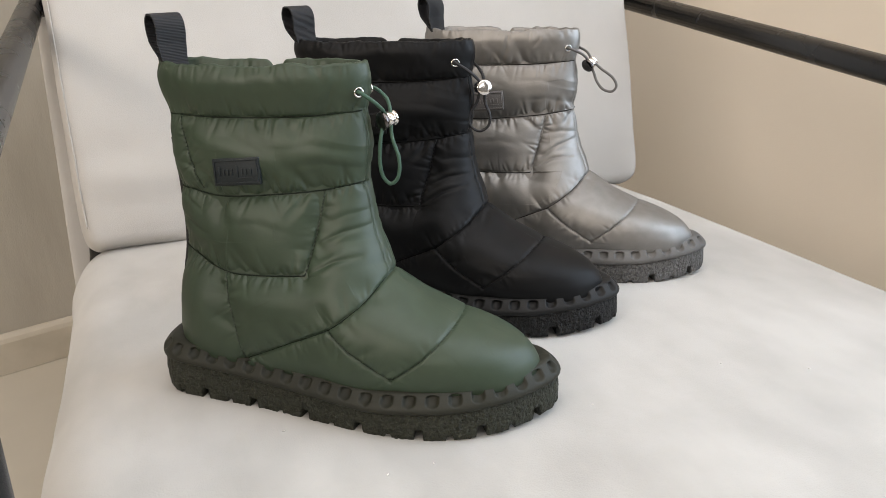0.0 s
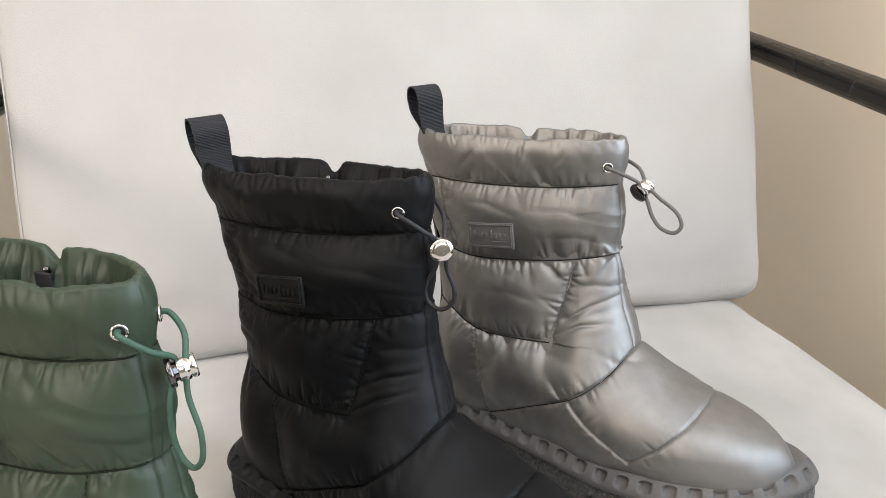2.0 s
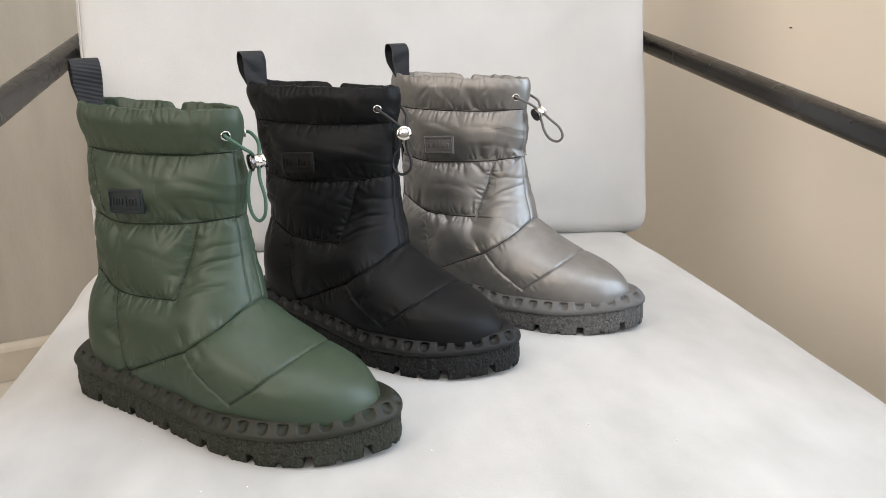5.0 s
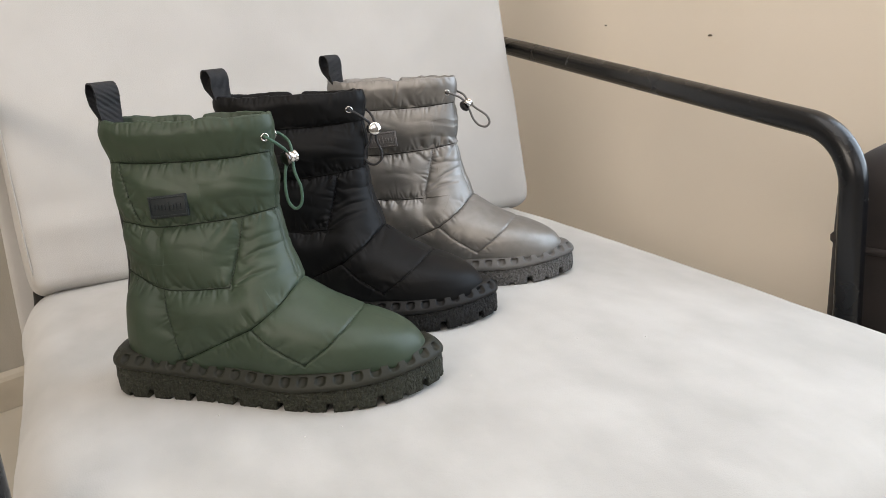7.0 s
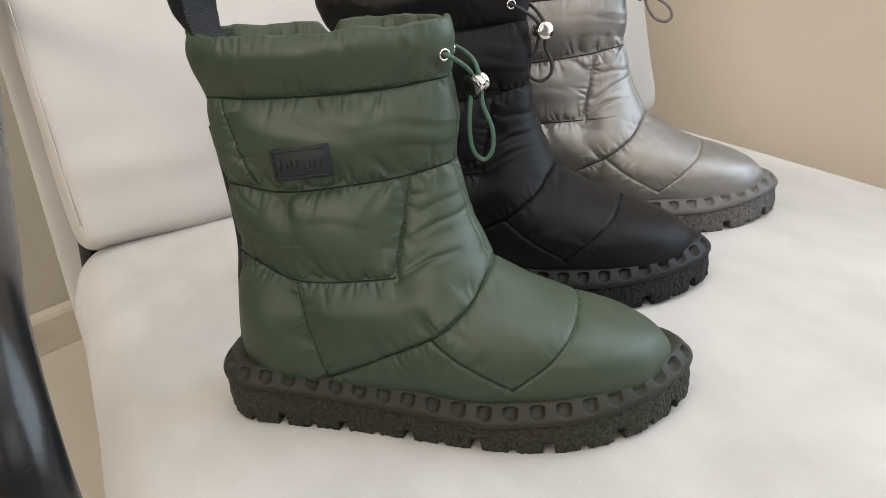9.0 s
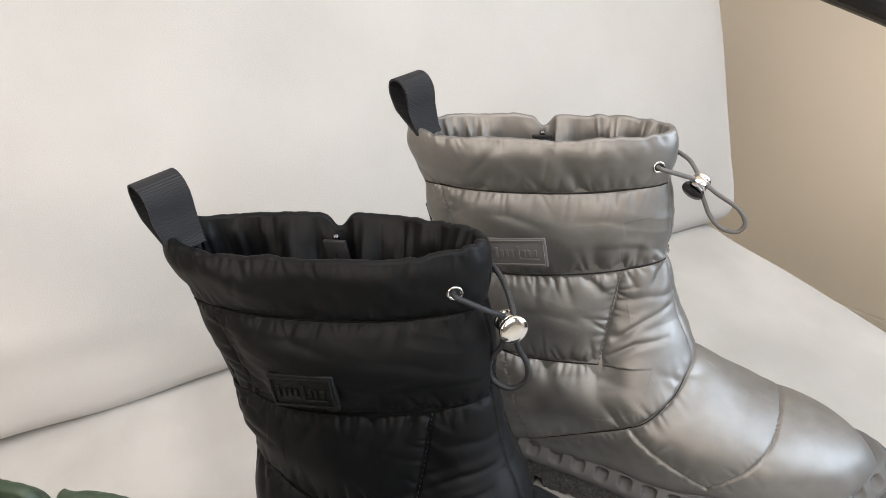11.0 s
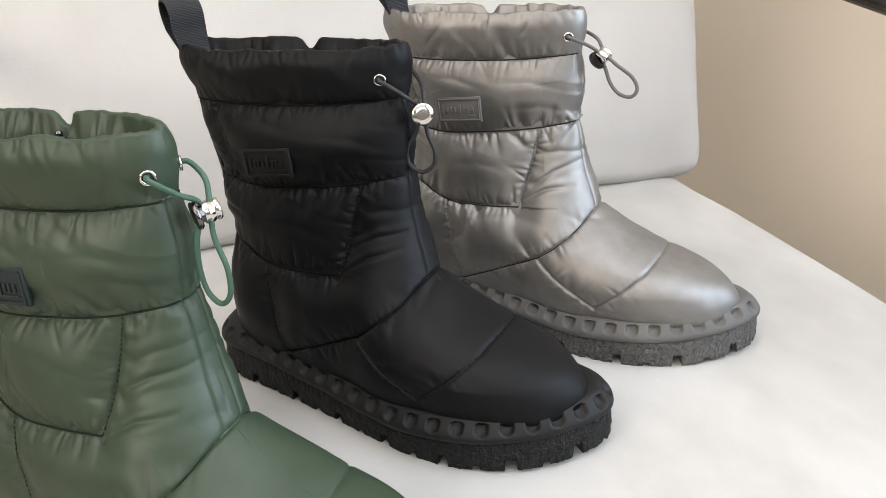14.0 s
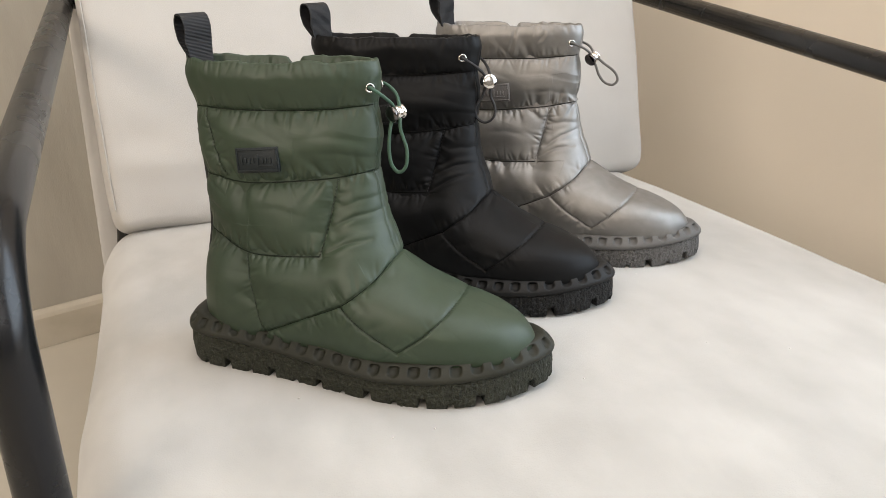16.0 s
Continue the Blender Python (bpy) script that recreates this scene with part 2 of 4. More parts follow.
def box_mesh(name, lo, hi, mat, bevel=0.0, segments=2):
    bm = bmesh.new()
    bmesh.ops.create_cube(bm, size=1)
    lo, hi = Vector(lo), Vector(hi)
    for v in bm.verts:
        v.co = Vector((lo[k] + (v.co[k] + 0.5) * (hi[k] - lo[k]) for k in range(3)))
    if bevel:
        bmesh.ops.bevel(bm, geom=bm.edges[:], offset=bevel, segments=segments, affect="EDGES", profile=0.5)
    me = bpy.data.meshes.new(name)
    bm.to_mesh(me)
    bm.free()
    me.materials.append(mat)
    me.polygons.foreach_set("use_smooth", [bevel > 0] * len(me.polygons))
    return me


LATTICE = np.random.RandomState(7).rand(256, 256)


def wander(x, y, seed=0):
    """Smooth value noise, -1 to 1."""
    x, y = np.asarray(x, float) + 37.3 * seed, np.asarray(y, float) + 11.7 * seed
    x, y = np.broadcast_arrays(x, y)
    i, j = np.floor(x).astype(int), np.floor(y).astype(int)
    u, v = x - i, y - j
    u, v = u * u * (3 - 2 * u), v * v * (3 - 2 * v)
    g = lambda a, b: LATTICE[a % 256, b % 256]
    return 2 * ((g(i, j) * (1 - u) + g(i + 1, j) * u) * (1 - v) + (g(i, j + 1) * (1 - u) + g(i + 1, j + 1) * u) * v) - 1


def soft_box(size, radius, counts, shape):
    """A rounded block as verts and faces; shape moves the verts."""
    half = np.array(size) / 2
    seen, verts, faces = {}, [], []
    for axis in range(3):
        b, c = (axis + 1) % 3, (axis + 2) % 3
        for sign in (-1, 1):
            nb, nc = counts[b], counts[c]
            index = np.zeros((nb + 1, nc + 1), int)
            for i in range(nb + 1):
                for j in range(nc + 1):
                    key = [0, 0, 0]
                    key[axis], key[b], key[c] = (0 if sign < 0 else counts[axis]), i, j
                    key = tuple(key)
                    if key not in seen:
                        seen[key] = len(verts)
                        verts.append([-half[k] + 2 * half[k] * (0.5 - 0.5 * math.cos(math.pi * key[k] / counts[k])) * 1.0 for k in range(3)])
                    index[i, j] = seen[key]
            for i in range(nb):
                for j in range(nc):
                    f = (index[i, j], index[i + 1, j], index[i + 1, j + 1], index[i, j + 1])
                    faces.append(tuple(int(q) for q in (f if sign > 0 else f[::-1])))
    p = np.array(verts)
    inner = half - radius
    q = np.clip(p, -inner, inner)
    w = p - q
    far = np.linalg.norm(w, axis=1)[:, None]
    p = np.where(far > 1e-9, q + w / np.maximum(far, 1e-9) * np.minimum(radius, radius * np.abs(w).max(1)[:, None] / radius * 1.0), p)
    return shape(p), faces


# ---------------------------------------------------------------- room


def wall_mesh(name, a, b, out, height, thick, mat, holes=()):
    """A wall from a to b with rectangular openings (from, to, sill, head), thick metres towards out."""
    a, b, out = Vector(a), Vector(b), Vector(out)
    run = (b - a).normalized()
    length = (b - a).length
    cuts = sorted({0.0, length, *(h[0] for h in holes), *(h[1] for h in holes)})
    levels = sorted({0.0, height, *(h[2] for h in holes), *(h[3] for h in holes)})
    bm = bmesh.new()
    for s, e in zip(cuts, cuts[1:]):
        for lo, hi in zip(levels, levels[1:]):
            if any(h[0] <= s and e <= h[1] and h[2] <= lo and hi <= h[3] for h in holes):
                continue
            pts = [a + run * x + out * y + Vector((0, 0, z)) for x, y, z in ((s, 0, lo), (e, 0, lo), (e, thick, lo), (s, thick, lo), (s, 0, hi), (e, 0, hi), (e, thick, hi), (s, thick, hi))]
            v = [bm.verts.new(q) for q in pts]
            for f in ((0, 1, 2, 3), (4, 7, 6, 5), (0, 4, 5, 1), (1, 5, 6, 2), (2, 6, 7, 3), (3, 7, 4, 0)):
                bm.faces.new([v[k] for k in f])
    bmesh.ops.remove_doubles(bm, verts=bm.verts[:], dist=1e-5)
    bmesh.ops.recalc_face_normals(bm, faces=bm.faces[:])
    me = bpy.data.meshes.new(name)
    bm.to_mesh(me)
    bm.free()
    me.materials.append(mat)
    return me


def slab(name, lo, hi, mat, label, category):
    ob = new(name, box_mesh(name, lo, hi, mat))
    ob.matrix_world = Matrix.Translation(CORNER) @ pose(0, 0, 0, 0, 0, ROOM_YAW)
    return tagged(ob, label, category, kind="structure")


slab("floor", (-LEFT - 0.2, -FRONT - 0.2, -0.1), (0.2, 0.2, 0.0), FLOOR, "pale beige smooth floor under the armchair", "floor")
ADDED_OPENING = (0.35, 2.15, 0.55, 2.45)    # added unseen opening in the ceiling: from, to (left of the right wall), from, to (in front of the back wall)


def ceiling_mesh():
    """One white ceiling with an opening for the added rooflight."""
    a0, a1, b0, b1 = ADDED_OPENING
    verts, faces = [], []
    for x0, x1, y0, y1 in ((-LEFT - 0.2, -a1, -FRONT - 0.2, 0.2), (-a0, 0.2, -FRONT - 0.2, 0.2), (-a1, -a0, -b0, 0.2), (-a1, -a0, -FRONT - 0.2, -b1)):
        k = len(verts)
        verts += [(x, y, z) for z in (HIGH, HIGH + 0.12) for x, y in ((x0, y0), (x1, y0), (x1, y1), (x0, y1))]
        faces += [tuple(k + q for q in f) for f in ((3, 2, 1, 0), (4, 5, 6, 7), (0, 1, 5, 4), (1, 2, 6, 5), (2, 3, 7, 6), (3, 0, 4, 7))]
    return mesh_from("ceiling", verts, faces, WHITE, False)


ROOM = Matrix.Translation(CORNER) @ pose(0, 0, 0, 0, 0, ROOM_YAW)
ceiling = tagged(new("ceiling", ceiling_mesh()), "plain white painted ceiling with an added rooflight", "ceiling", kind="structure")
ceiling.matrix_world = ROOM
# Frame and pane of the added opening; no such fitting is known.
rooflight = tagged(new("window_4"), "unseen white framed rooflight added to light from above", "window", kind="structure")
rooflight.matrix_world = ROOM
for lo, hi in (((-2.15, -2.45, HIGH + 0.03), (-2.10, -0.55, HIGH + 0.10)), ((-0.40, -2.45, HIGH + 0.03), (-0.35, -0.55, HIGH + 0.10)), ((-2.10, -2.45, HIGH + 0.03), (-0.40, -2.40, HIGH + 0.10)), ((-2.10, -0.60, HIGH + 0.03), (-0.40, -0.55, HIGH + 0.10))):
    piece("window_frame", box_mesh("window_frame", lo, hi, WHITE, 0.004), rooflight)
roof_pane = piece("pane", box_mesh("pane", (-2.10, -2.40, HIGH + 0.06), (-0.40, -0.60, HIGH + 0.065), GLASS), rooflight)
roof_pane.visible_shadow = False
wall_back = new("wall_back", wall_mesh("wall_back", room(LEFT, 0, 0), room(0, 0, 0), -E2, HIGH, 0.15, WALL_GREY))
tagged(wall_back, "grey textured wall covering behind the armchair", "wall", kind="structure")
wall_right = new("wall_right", wall_mesh("wall_right", room(0, 0, 0), room(0, FRONT, 0), E1, HIGH, 0.15, WALL_BEIGE, [WIN_A]))
tagged(wall_right, "warm beige painted wall beside the armchair", "wall", kind="structure")
# Front and left walls are unseen; their dark tone holds back bounced light.
wall_front = new("wall_front", wall_mesh("wall_front", room(0, FRONT, 0), room(LEFT, FRONT, 0), E2, HIGH, 0.15, WALL_UNSEEN, [WIN_B]))
tagged(wall_front, "unseen dark taupe wall with a wide window", "wall", kind="structure")
wall_left = new("wall_left", wall_mesh("wall_left", room(LEFT, FRONT, 0), room(LEFT, 0, 0), -E1, HIGH, 0.15, WALL_UNSEEN, [(FRONT - WIN_C[1], FRONT - WIN_C[0], WIN_C[2], WIN_C[3])]))
tagged(wall_left, "unseen dark taupe wall closing the room", "wall", kind="structure")


def window(name, a, b, out, sill, head):
    """Frame bars, sill and a pane in an opening."""
    a, b, out = Vector(a), Vector(b), Vector(out)
    root = tagged(new(name), "unseen white framed window letting in daylight", "window", kind="structure")
    run, width = (b - a).normalized(), (b - a).length
    m = Matrix(((run.x, out.x, 0, a.x), (run.y, out.y, 0, a.y), (0, 0, 1, 0), (0, 0, 0, 1)))
    root.matrix_world = m
    t = 0.05
    bars = [((0, 0.06, sill), (t, 0.11, head)), ((width - t, 0.06, sill), (width, 0.11, head)), ((t, 0.06, sill), (width - t, 0.11, sill + t)),
            ((t, 0.06, head - t), (width - t, 0.11, head)), ((width / 2 - t / 2, 0.06, sill + t), (width / 2 + t / 2, 0.11, head - t))]
    for lo, hi in bars:
        piece("window_frame", box_mesh("window_frame", lo, hi, WHITE, 0.004), root)
    for s, e in ((t, width / 2 - t / 2), (width / 2 + t / 2, width - t)):
        pane = piece("pane", box_mesh("pane", (s, 0.083, sill + t), (e, 0.087, head - t), GLASS), root)
        pane.visible_shadow = False
    piece("window_sill", box_mesh("window_sill", (0, -0.04, sill - 0.03), (width, 0.06, sill - 0.002), WHITE, 0.004), root)


window("window_1", room(0, WIN_A[0], 0), room(0, WIN_A[1], 0), E1, WIN_A[2], WIN_A[3])
window("window_2", room(WIN_B[0], FRONT, 0), room(WIN_B[1], FRONT, 0), E2, WIN_B[2], WIN_B[3])
# Unseen window, added around the lamp that brightens the right wall.
window("window_3", room(LEFT, WIN_C[1], 0), room(LEFT, WIN_C[0], 0), -E1, WIN_C[2], WIN_C[3])


def skirting(a, b, inward):
    """A moulded board along a wall's foot."""
    profile = [(0.001, 0.0), (0.014, 0.0), (0.014, 0.062), (0.011, 0.070), (0.006, 0.076), (0.001, 0.078)]
    a, b, inward = Vector(a), Vector(b), Vector(inward)
    verts = [p + inward * y + Vector((0, 0, z + 0.001)) for p in (a, b) for y, z in profile]
    n = len(profile)
    faces = [(k, (k + 1) % n, n + (k + 1) % n, n + k) for k in range(n)] + [tuple(range(n))[::-1], tuple(range(n, 2 * n))]
    ob = new("baseboard", mesh_from("baseboard", verts, faces, SKIRT, False))
    return tagged(ob, "cream skirting board along the foot of the wall", "baseboard", kind="structure")


skirting(room(LEFT, 0, 0), room(0.016, 0, 0), E2)
skirting(room(0, 0, 0), room(0, FRONT, 0), -E1)

# small scuffs on the beige wall
for (sx, sy, sz), wide in (((0.634, 1.256, 0.648), 1.0), ((0.498, 1.425, 0.674), 0.7)):
    sv, sf = lathe([(0.0005, 0.0), (0.0042, 0.0006), (0.0005, 0.0012)], -E1, (0, 0, 0), 10)
    scuff = new("wall_scuff", mesh_from("wall_scuff", [Vector((v.x, v.y, v.z * 0.45)) * wide for v in sv], sf, SPECK))
    scuff_at = Vector((sx, sy, sz))
    scuff.location = scuff_at - E1 * ((scuff_at - CORNER).dot(E1) + 0.0014)
    tagged(scuff, "small dark scuff on the beige wall", "scuff", group="scuffs on the wall")

# ---------------------------------------------------------------- armchair
CHAIR_YAW = 22.5
CHAIR = pose(0, 0, 0, 0, 0, CHAIR_YAW)      # x to the chair's right, -y to its front
SEAT_TOP, SEAT_L, SEAT_R, SEAT_BACK, SEAT_FRONT = 0.42, -0.068, 0.662, 0.96, 0.14

chair = tagged(new("armchair"), "cream upholstered lounge armchair with a black tubular steel frame", "armchair")
chair.matrix_world = CHAIR


def seat_shape(p):
    """Domed top, soft dents, rolled front."""
    w, dd = SEAT_R - SEAT_L, SEAT_BACK - SEAT_FRONT
    u, v = p[:, 0] / (w / 2), p[:, 1] / (dd / 2)
    dome = (1 - np.abs(u) ** 5).clip(0) * (1 - np.abs(v) ** 6).clip(0)
    top = (p[:, 2] > 0)
    z = p[:, 2] + np.where(top, 0.010 * (dome - 1) + 0.0016 * wander(p[:, 0] * 9, p[:, 1] * 9, 3) * dome, 0)
    x = p[:, 0] + 0.006 * np.sin(math.pi * v / 2 + 1.3) * np.abs(u) * np.sign(u) + 0.003 * wander(p[:, 1] * 14, p[:, 2] * 10, 5) * np.abs(u) ** 6
    return np.stack([x, p[:, 1], z], 1)


def placed(me, x, y, z, rx=0):
    me.transform(pose(x, y, z, rx))
    return me


sv, sf = soft_box((SEAT_R - SEAT_L, SEAT_BACK - SEAT_FRONT, 0.15), 0.045, (60, 60, 20), seat_shape)
seat = piece("seat_cushion", placed(mesh_from("seat_cushion", sv, sf, SUEDE), (SEAT_L + SEAT_R) / 2, (SEAT_BACK + SEAT_FRONT) / 2, SEAT_TOP - 0.075), chair, "cream suede seat cushion")

BACK_W, BACK_H, BACK_T, LEAN_BACK = 0.735, 0.52, 0.13, 17.0


def back_outline(x, z):
    """Skews the panel a little and rounds its lower corners."""
    u, v = x / (BACK_W / 2), z / (BACK_H / 2)
    x = x + np.where(u > 0, 0.012 * v + 0.004, -0.001 - 0.002 * v) * np.abs(u)
    low = np.clip(-(z + BACK_H / 2 - 0.045) / 0.045, 0, 1)
    return x - np.sign(u) * np.abs(u) ** 8 * 0.010 * (1 - np.sqrt((1 - low * low).clip(0)))


def back_shape(p):
    u, v, w = p[:, 0] / (BACK_W / 2), p[:, 2] / (BACK_H / 2), p[:, 1] / (BACK_T / 2)
    dome = (1 - np.abs(u) ** 4).clip(0) * (1 - np.abs(v) ** 4).clip(0)
    face = p[:, 1] < 0
    rumple = np.exp(-((v + 0.80 + 0.14 * u) / 0.13) ** 2) * 0.0045 * wander(p[:, 0] * 11, p[:, 2] * 24, 2)
    rays = np.exp(-(((u - 0.62) / 0.22) ** 2)) * 0.0022 * wander((p[:, 2] - 0.9 * p[:, 0]) * 42, p[:, 0] * 6, 6)
    seam = 0.0004 * (np.exp(-(((1 - np.abs(u)) * BACK_W / 2 - 0.012) / 0.004) ** 2) + np.exp(-(((1 + v) * BACK_H / 2 - 0.012) / 0.004) ** 2))
    y = p[:, 1] * (0.72 + 0.28 * dome) + np.where(face, rumple + rays * dome + seam + 0.0035 * wander(p[:, 0] * 7, p[:, 2] * 7, 8) * dome, 0)
    belly = np.sqrt((1 - np.clip(w, -1, 1) ** 2).clip(0))
    x = back_outline(p[:, 0], p[:, 2]) - np.sign(u) * np.abs(u) ** 3 * (np.where(u < 0, 0.011, 0.004) * (1 - belly) - 0.002 * wander(p[:, 2] * 13, p[:, 1] * 8, 4))
    z = p[:, 2] + np.where(v < 0, 0.012 * (1 - belly) * np.abs(v) ** 6, 0) + 0.0035 * wander(p[:, 0] * 11, p[:, 1] * 5, 9) * np.abs(v) ** 8
    return np.stack([x, y, z], 1)


bv, bf = soft_box((BACK_W, BACK_T, BACK_H), 0.014, (90, 18, 80), back_shape)
back_me = mesh_from("back_cushion", bv, bf, LINEN)
BACK_AT = pose((SEAT_L + SEAT_R) / 2 + 0.012, 0.888, SEAT_TOP + 0.002, -LEAN_BACK) @ Matrix.Translation((0, BACK_T / 2 * 0.8, BACK_H / 2 - 0.005))
back_me.transform(BACK_AT)
back = piece("back_cushion", back_me, chair, "pale grey upholstered back cushion")
for edge, inset in ((-1, 0.0090), (1, 0.0080)):
    line = [(-BACK_W / 2 + inset, v * (BACK_H / 2 - 0.03)) for v in np.linspace(1, -1, 14)]
    loop = smooth_curve([(float(back_outline(np.array(x), np.array(z))), edge * BACK_T * 0.345, z) for x, z in line], 5)
    tv, tf = tube(loop, 0.0007, 8)
    pm = mesh_from("piping", tv, tf, LINEN)
    pm.transform(BACK_AT)
    piece("piping", pm, back, "corded piping along the cushion edge")

# upholstered panel that hangs behind the posts
rv, rf = soft_box((0.755, 0.016, 0.60), 0.006, (30, 4, 40), lambda p: np.stack([p[:, 0] + np.sign(p[:, 0]) * 0.004 * (0.3 - p[:, 2] / 0.3), p[:, 1] + 0.003 * wander(p[:, 0] * 9, p[:, 2] * 9, 12), p[:, 2]], 1))
rear_me = mesh_from("rear_panel", rv, rf, LINEN)
rear_me.transform(pose((SEAT_L + SEAT_R) / 2, 0.998, 0.262, -LEAN_BACK) @ Matrix.Translation((0, 0.012, 0.30)))
piece("rear_panel", rear_me, chair, "cream upholstered panel behind the back cushion")

TUBE = 0.0140
ARM_L, ARM_R = -0.080, 0.722


def side_frame(x, rear, top=0.672):
    """Arm, front leg, floor runner and rear leg of one side, bent from one bar."""
    path = rounded_path([(rear, 1.105, top), (x, 0.385, top - 0.095), (x, 0.360, TUBE), (x, 0.98, TUBE)], 0.065, 14)
    tv, tf = tube(path, TUBE, 20)
    return piece("side_frame", mesh_from("side_frame", tv, tf, PAINT), chair, "black powder-coated bent steel tube")


side_frame(-0.072, -0.079)
side_frame(ARM_R, ARM_R, 0.664)
for x, inward_x in ((-0.079, 0.10), (ARM_R, -0.09)):
    tv, tf = tube([(x, 1.098, 0.671), (x + inward_x, 1.105, 0.671)], 0.012, 14)
    piece("arm_bracket", mesh_from("arm_bracket", tv, tf, PAINT), chair, "black steel bracket joining arm and back post")
    tv, tf = tube(rounded_path([(max(x, -0.072), 0.975, TUBE), (x + inward_x * 0.35, 0.98, 0.25)], 0.02), 0.012, 14)
    piece("rear_leg", mesh_from("rear_leg", tv, tf, PAINT), chair, "black steel rear leg")
for y, z, r, inset in ((0.42, 0.245, 0.012, 0), (0.90, 0.245, 0.012, 0), (1.085, 0.645, 0.010, 0.125)):
    tv, tf = tube([(ARM_L + inset, y, z), (ARM_R - inset, y, z)], r, 14)
    piece("cross_rail", mesh_from("cross_rail", tv, tf, PAINT), chair, "black steel cross rail")
piece("seat_deck", box_mesh("seat_deck", (SEAT_L + 0.02, 0.30, 0.252), (SEAT_R - 0.02, 0.96, 0.275), PAINT, 0.004), chair, "black seat platform under the cushion")
for x, slope in ((SEAT_L + 0.004, 0.075), (SEAT_R - 0.015, -0.075)):
    tv, tf = tube([(x, 0.965, 0.25), (x + slope, 1.15, 0.86)], 0.012, 14)
    piece("back_post", mesh_from("back_post", tv, tf, PAINT), chair, "black steel post behind the back cushion")

# dark upholstered stool between the armchair and the window
pv, pf = soft_box((0.46, 0.46, 0.54), 0.06, (24, 24, 24), lambda p: p + 0.004 * np.stack([wander(p[:, 1] * 9, p[:, 2] * 9, 1)] * 3, 1))
pouffe = new("pouffe", mesh_from("pouffe", pv, pf, VELVET))
pouffe.matrix_world = pose(0.86, 0.68, 0.27, 0, 0, ROOM_YAW)
tagged(pouffe, "dark brown velvet pouffe beside the armchair", "pouffe")
tv, tf = tube(rounded_path([(-0.229, -0.229, 0.16), (0.229, -0.229, 0.16), (0.229, 0.229, 0.16), (-0.229, 0.229, 0.16), (-0.229, -0.229, 0.16)], 0.05, 6), 0.004, 8)
piece("piping", mesh_from("piping", tv, tf, VELVET), pouffe)

# ---------------------------------------------------------------- boots
# Boot axes: x to the toe, y to the boot's inner side, z up from the sole.
SOLE_OUTLINE = [(-0.1105, 0.0), (-0.1055, -0.021), (-0.089, -0.034), (-0.050, -0.0375), (0.000, -0.0425), (0.040, -0.048), (0.075, -0.0505),
                (0.110, -0.0455), (0.138, -0.033), (0.158, -0.016), (0.172, 0.006), (0.170, 0.022), (0.155, 0.037), (0.125, 0.0455), (0.085, 0.046),
                (0.040, 0.040), (-0.005, 0.037), (-0.050, 0.037), (-0.088, 0.033), (-0.1055, 0.020)]
outline = smooth_curve(SOLE_OUTLINE, 40, True)
steps = np.linalg.norm(np.roll(outline, -1, 0) - outline, axis=1)
along = np.r_[0, np.cumsum(steps)]
PERIMETER = along[-1]
RIM_N = 880
param = np.arange(RIM_N) / RIM_N * PERIMETER
closed_line = np.vstack([outline, outline[:1]])
RIM = np.stack([np.interp(param, along, closed_line[:, k]) for k in (0, 1)], 1)
tangent = np.roll(RIM, -2, 0) - np.roll(RIM, 2, 0)
tangent /= np.linalg.norm(tangent, axis=1)[:, None]
OUT = np.stack([tangent[:, 1], -tangent[:, 0]], 1)


def seam_level(x):
    """Height of the joint between outsole and welt: the sole curves up at heel and toe."""
    return np.interp(x, [-0.12, -0.07, -0.012, 0.06, 0.12, 0.172], [0.0270, 0.0255, 0.0215, 0.0170, 0.0205, 0.0260])


def under(x):
    return np.interp(x, [-0.12, -0.09, -0.04, 0.10, 0.14, 0.172], [0.0022, 0.0006, 0.0, 0.0, 0.0018, 0.0050])


def outsole(mat, seed):
    x = RIM[:, 0]
    phase = param / 0.0405 + 0.36
    major = np.abs(phase - np.round(phase)) * 0.0405
    minor = np.abs(phase + 0.5 - np.round(phase + 0.5)) * 0.0405
    lift = np.where(major < 0.0030, 0.0078, 0.0) + np.where(minor < 0.0022, 0.0030, 0.0)
    low, high = under(x) + lift, seam_level(x)
    rows = []
    for f, inset in ((0, 0.040), (0, 0.012), (0, 0.0012), (0.04, 0.0003), (0.15, 0), (0.3, -0.0003), (0.45, -0.0003), (0.6, -0.0002), (0.75, 0), (0.88, 0.0002), (0.96, 0.0006), (1.0, 0.0016)):
        rough = 0.0006 * wander(param * 420, f * 9, seed) + 0.0005 * wander(param * 1100, f * 23, seed + 3)
        back = inset - (rough if 0.02 < f < 0.97 else 0)
        pos = RIM - OUT * np.asarray(back)[..., None] * np.ones((RIM_N, 1))
        rows.append(np.c_[pos, low + (high - low) * f])
    verts = np.concatenate(rows)
    faces = grid_faces(len(rows), RIM_N, True)
    verts = np.vstack([verts, [[0.02, 0, 0.004]]])
    faces += [((c + 1) % RIM_N, c, len(verts) - 1) for c in range(RIM_N)]
    return mesh_from("outsole", verts, faces, mat)


WELT_ROWS = [(0.0016, 0.0), (-0.0006, 0.0004), (-0.0014, 0.0014), (-0.0016, 0.0030)] + [(-0.0016 + 0.0072 * t**1.35, 0.0030 + 0.0088 * t**0.85) for t in np.linspace(0.08, 1, 16)] + [(0.0075, 0.0126), (0.011, 0.0126), (0.018, 0.0118), (0.024, 0.0105)]


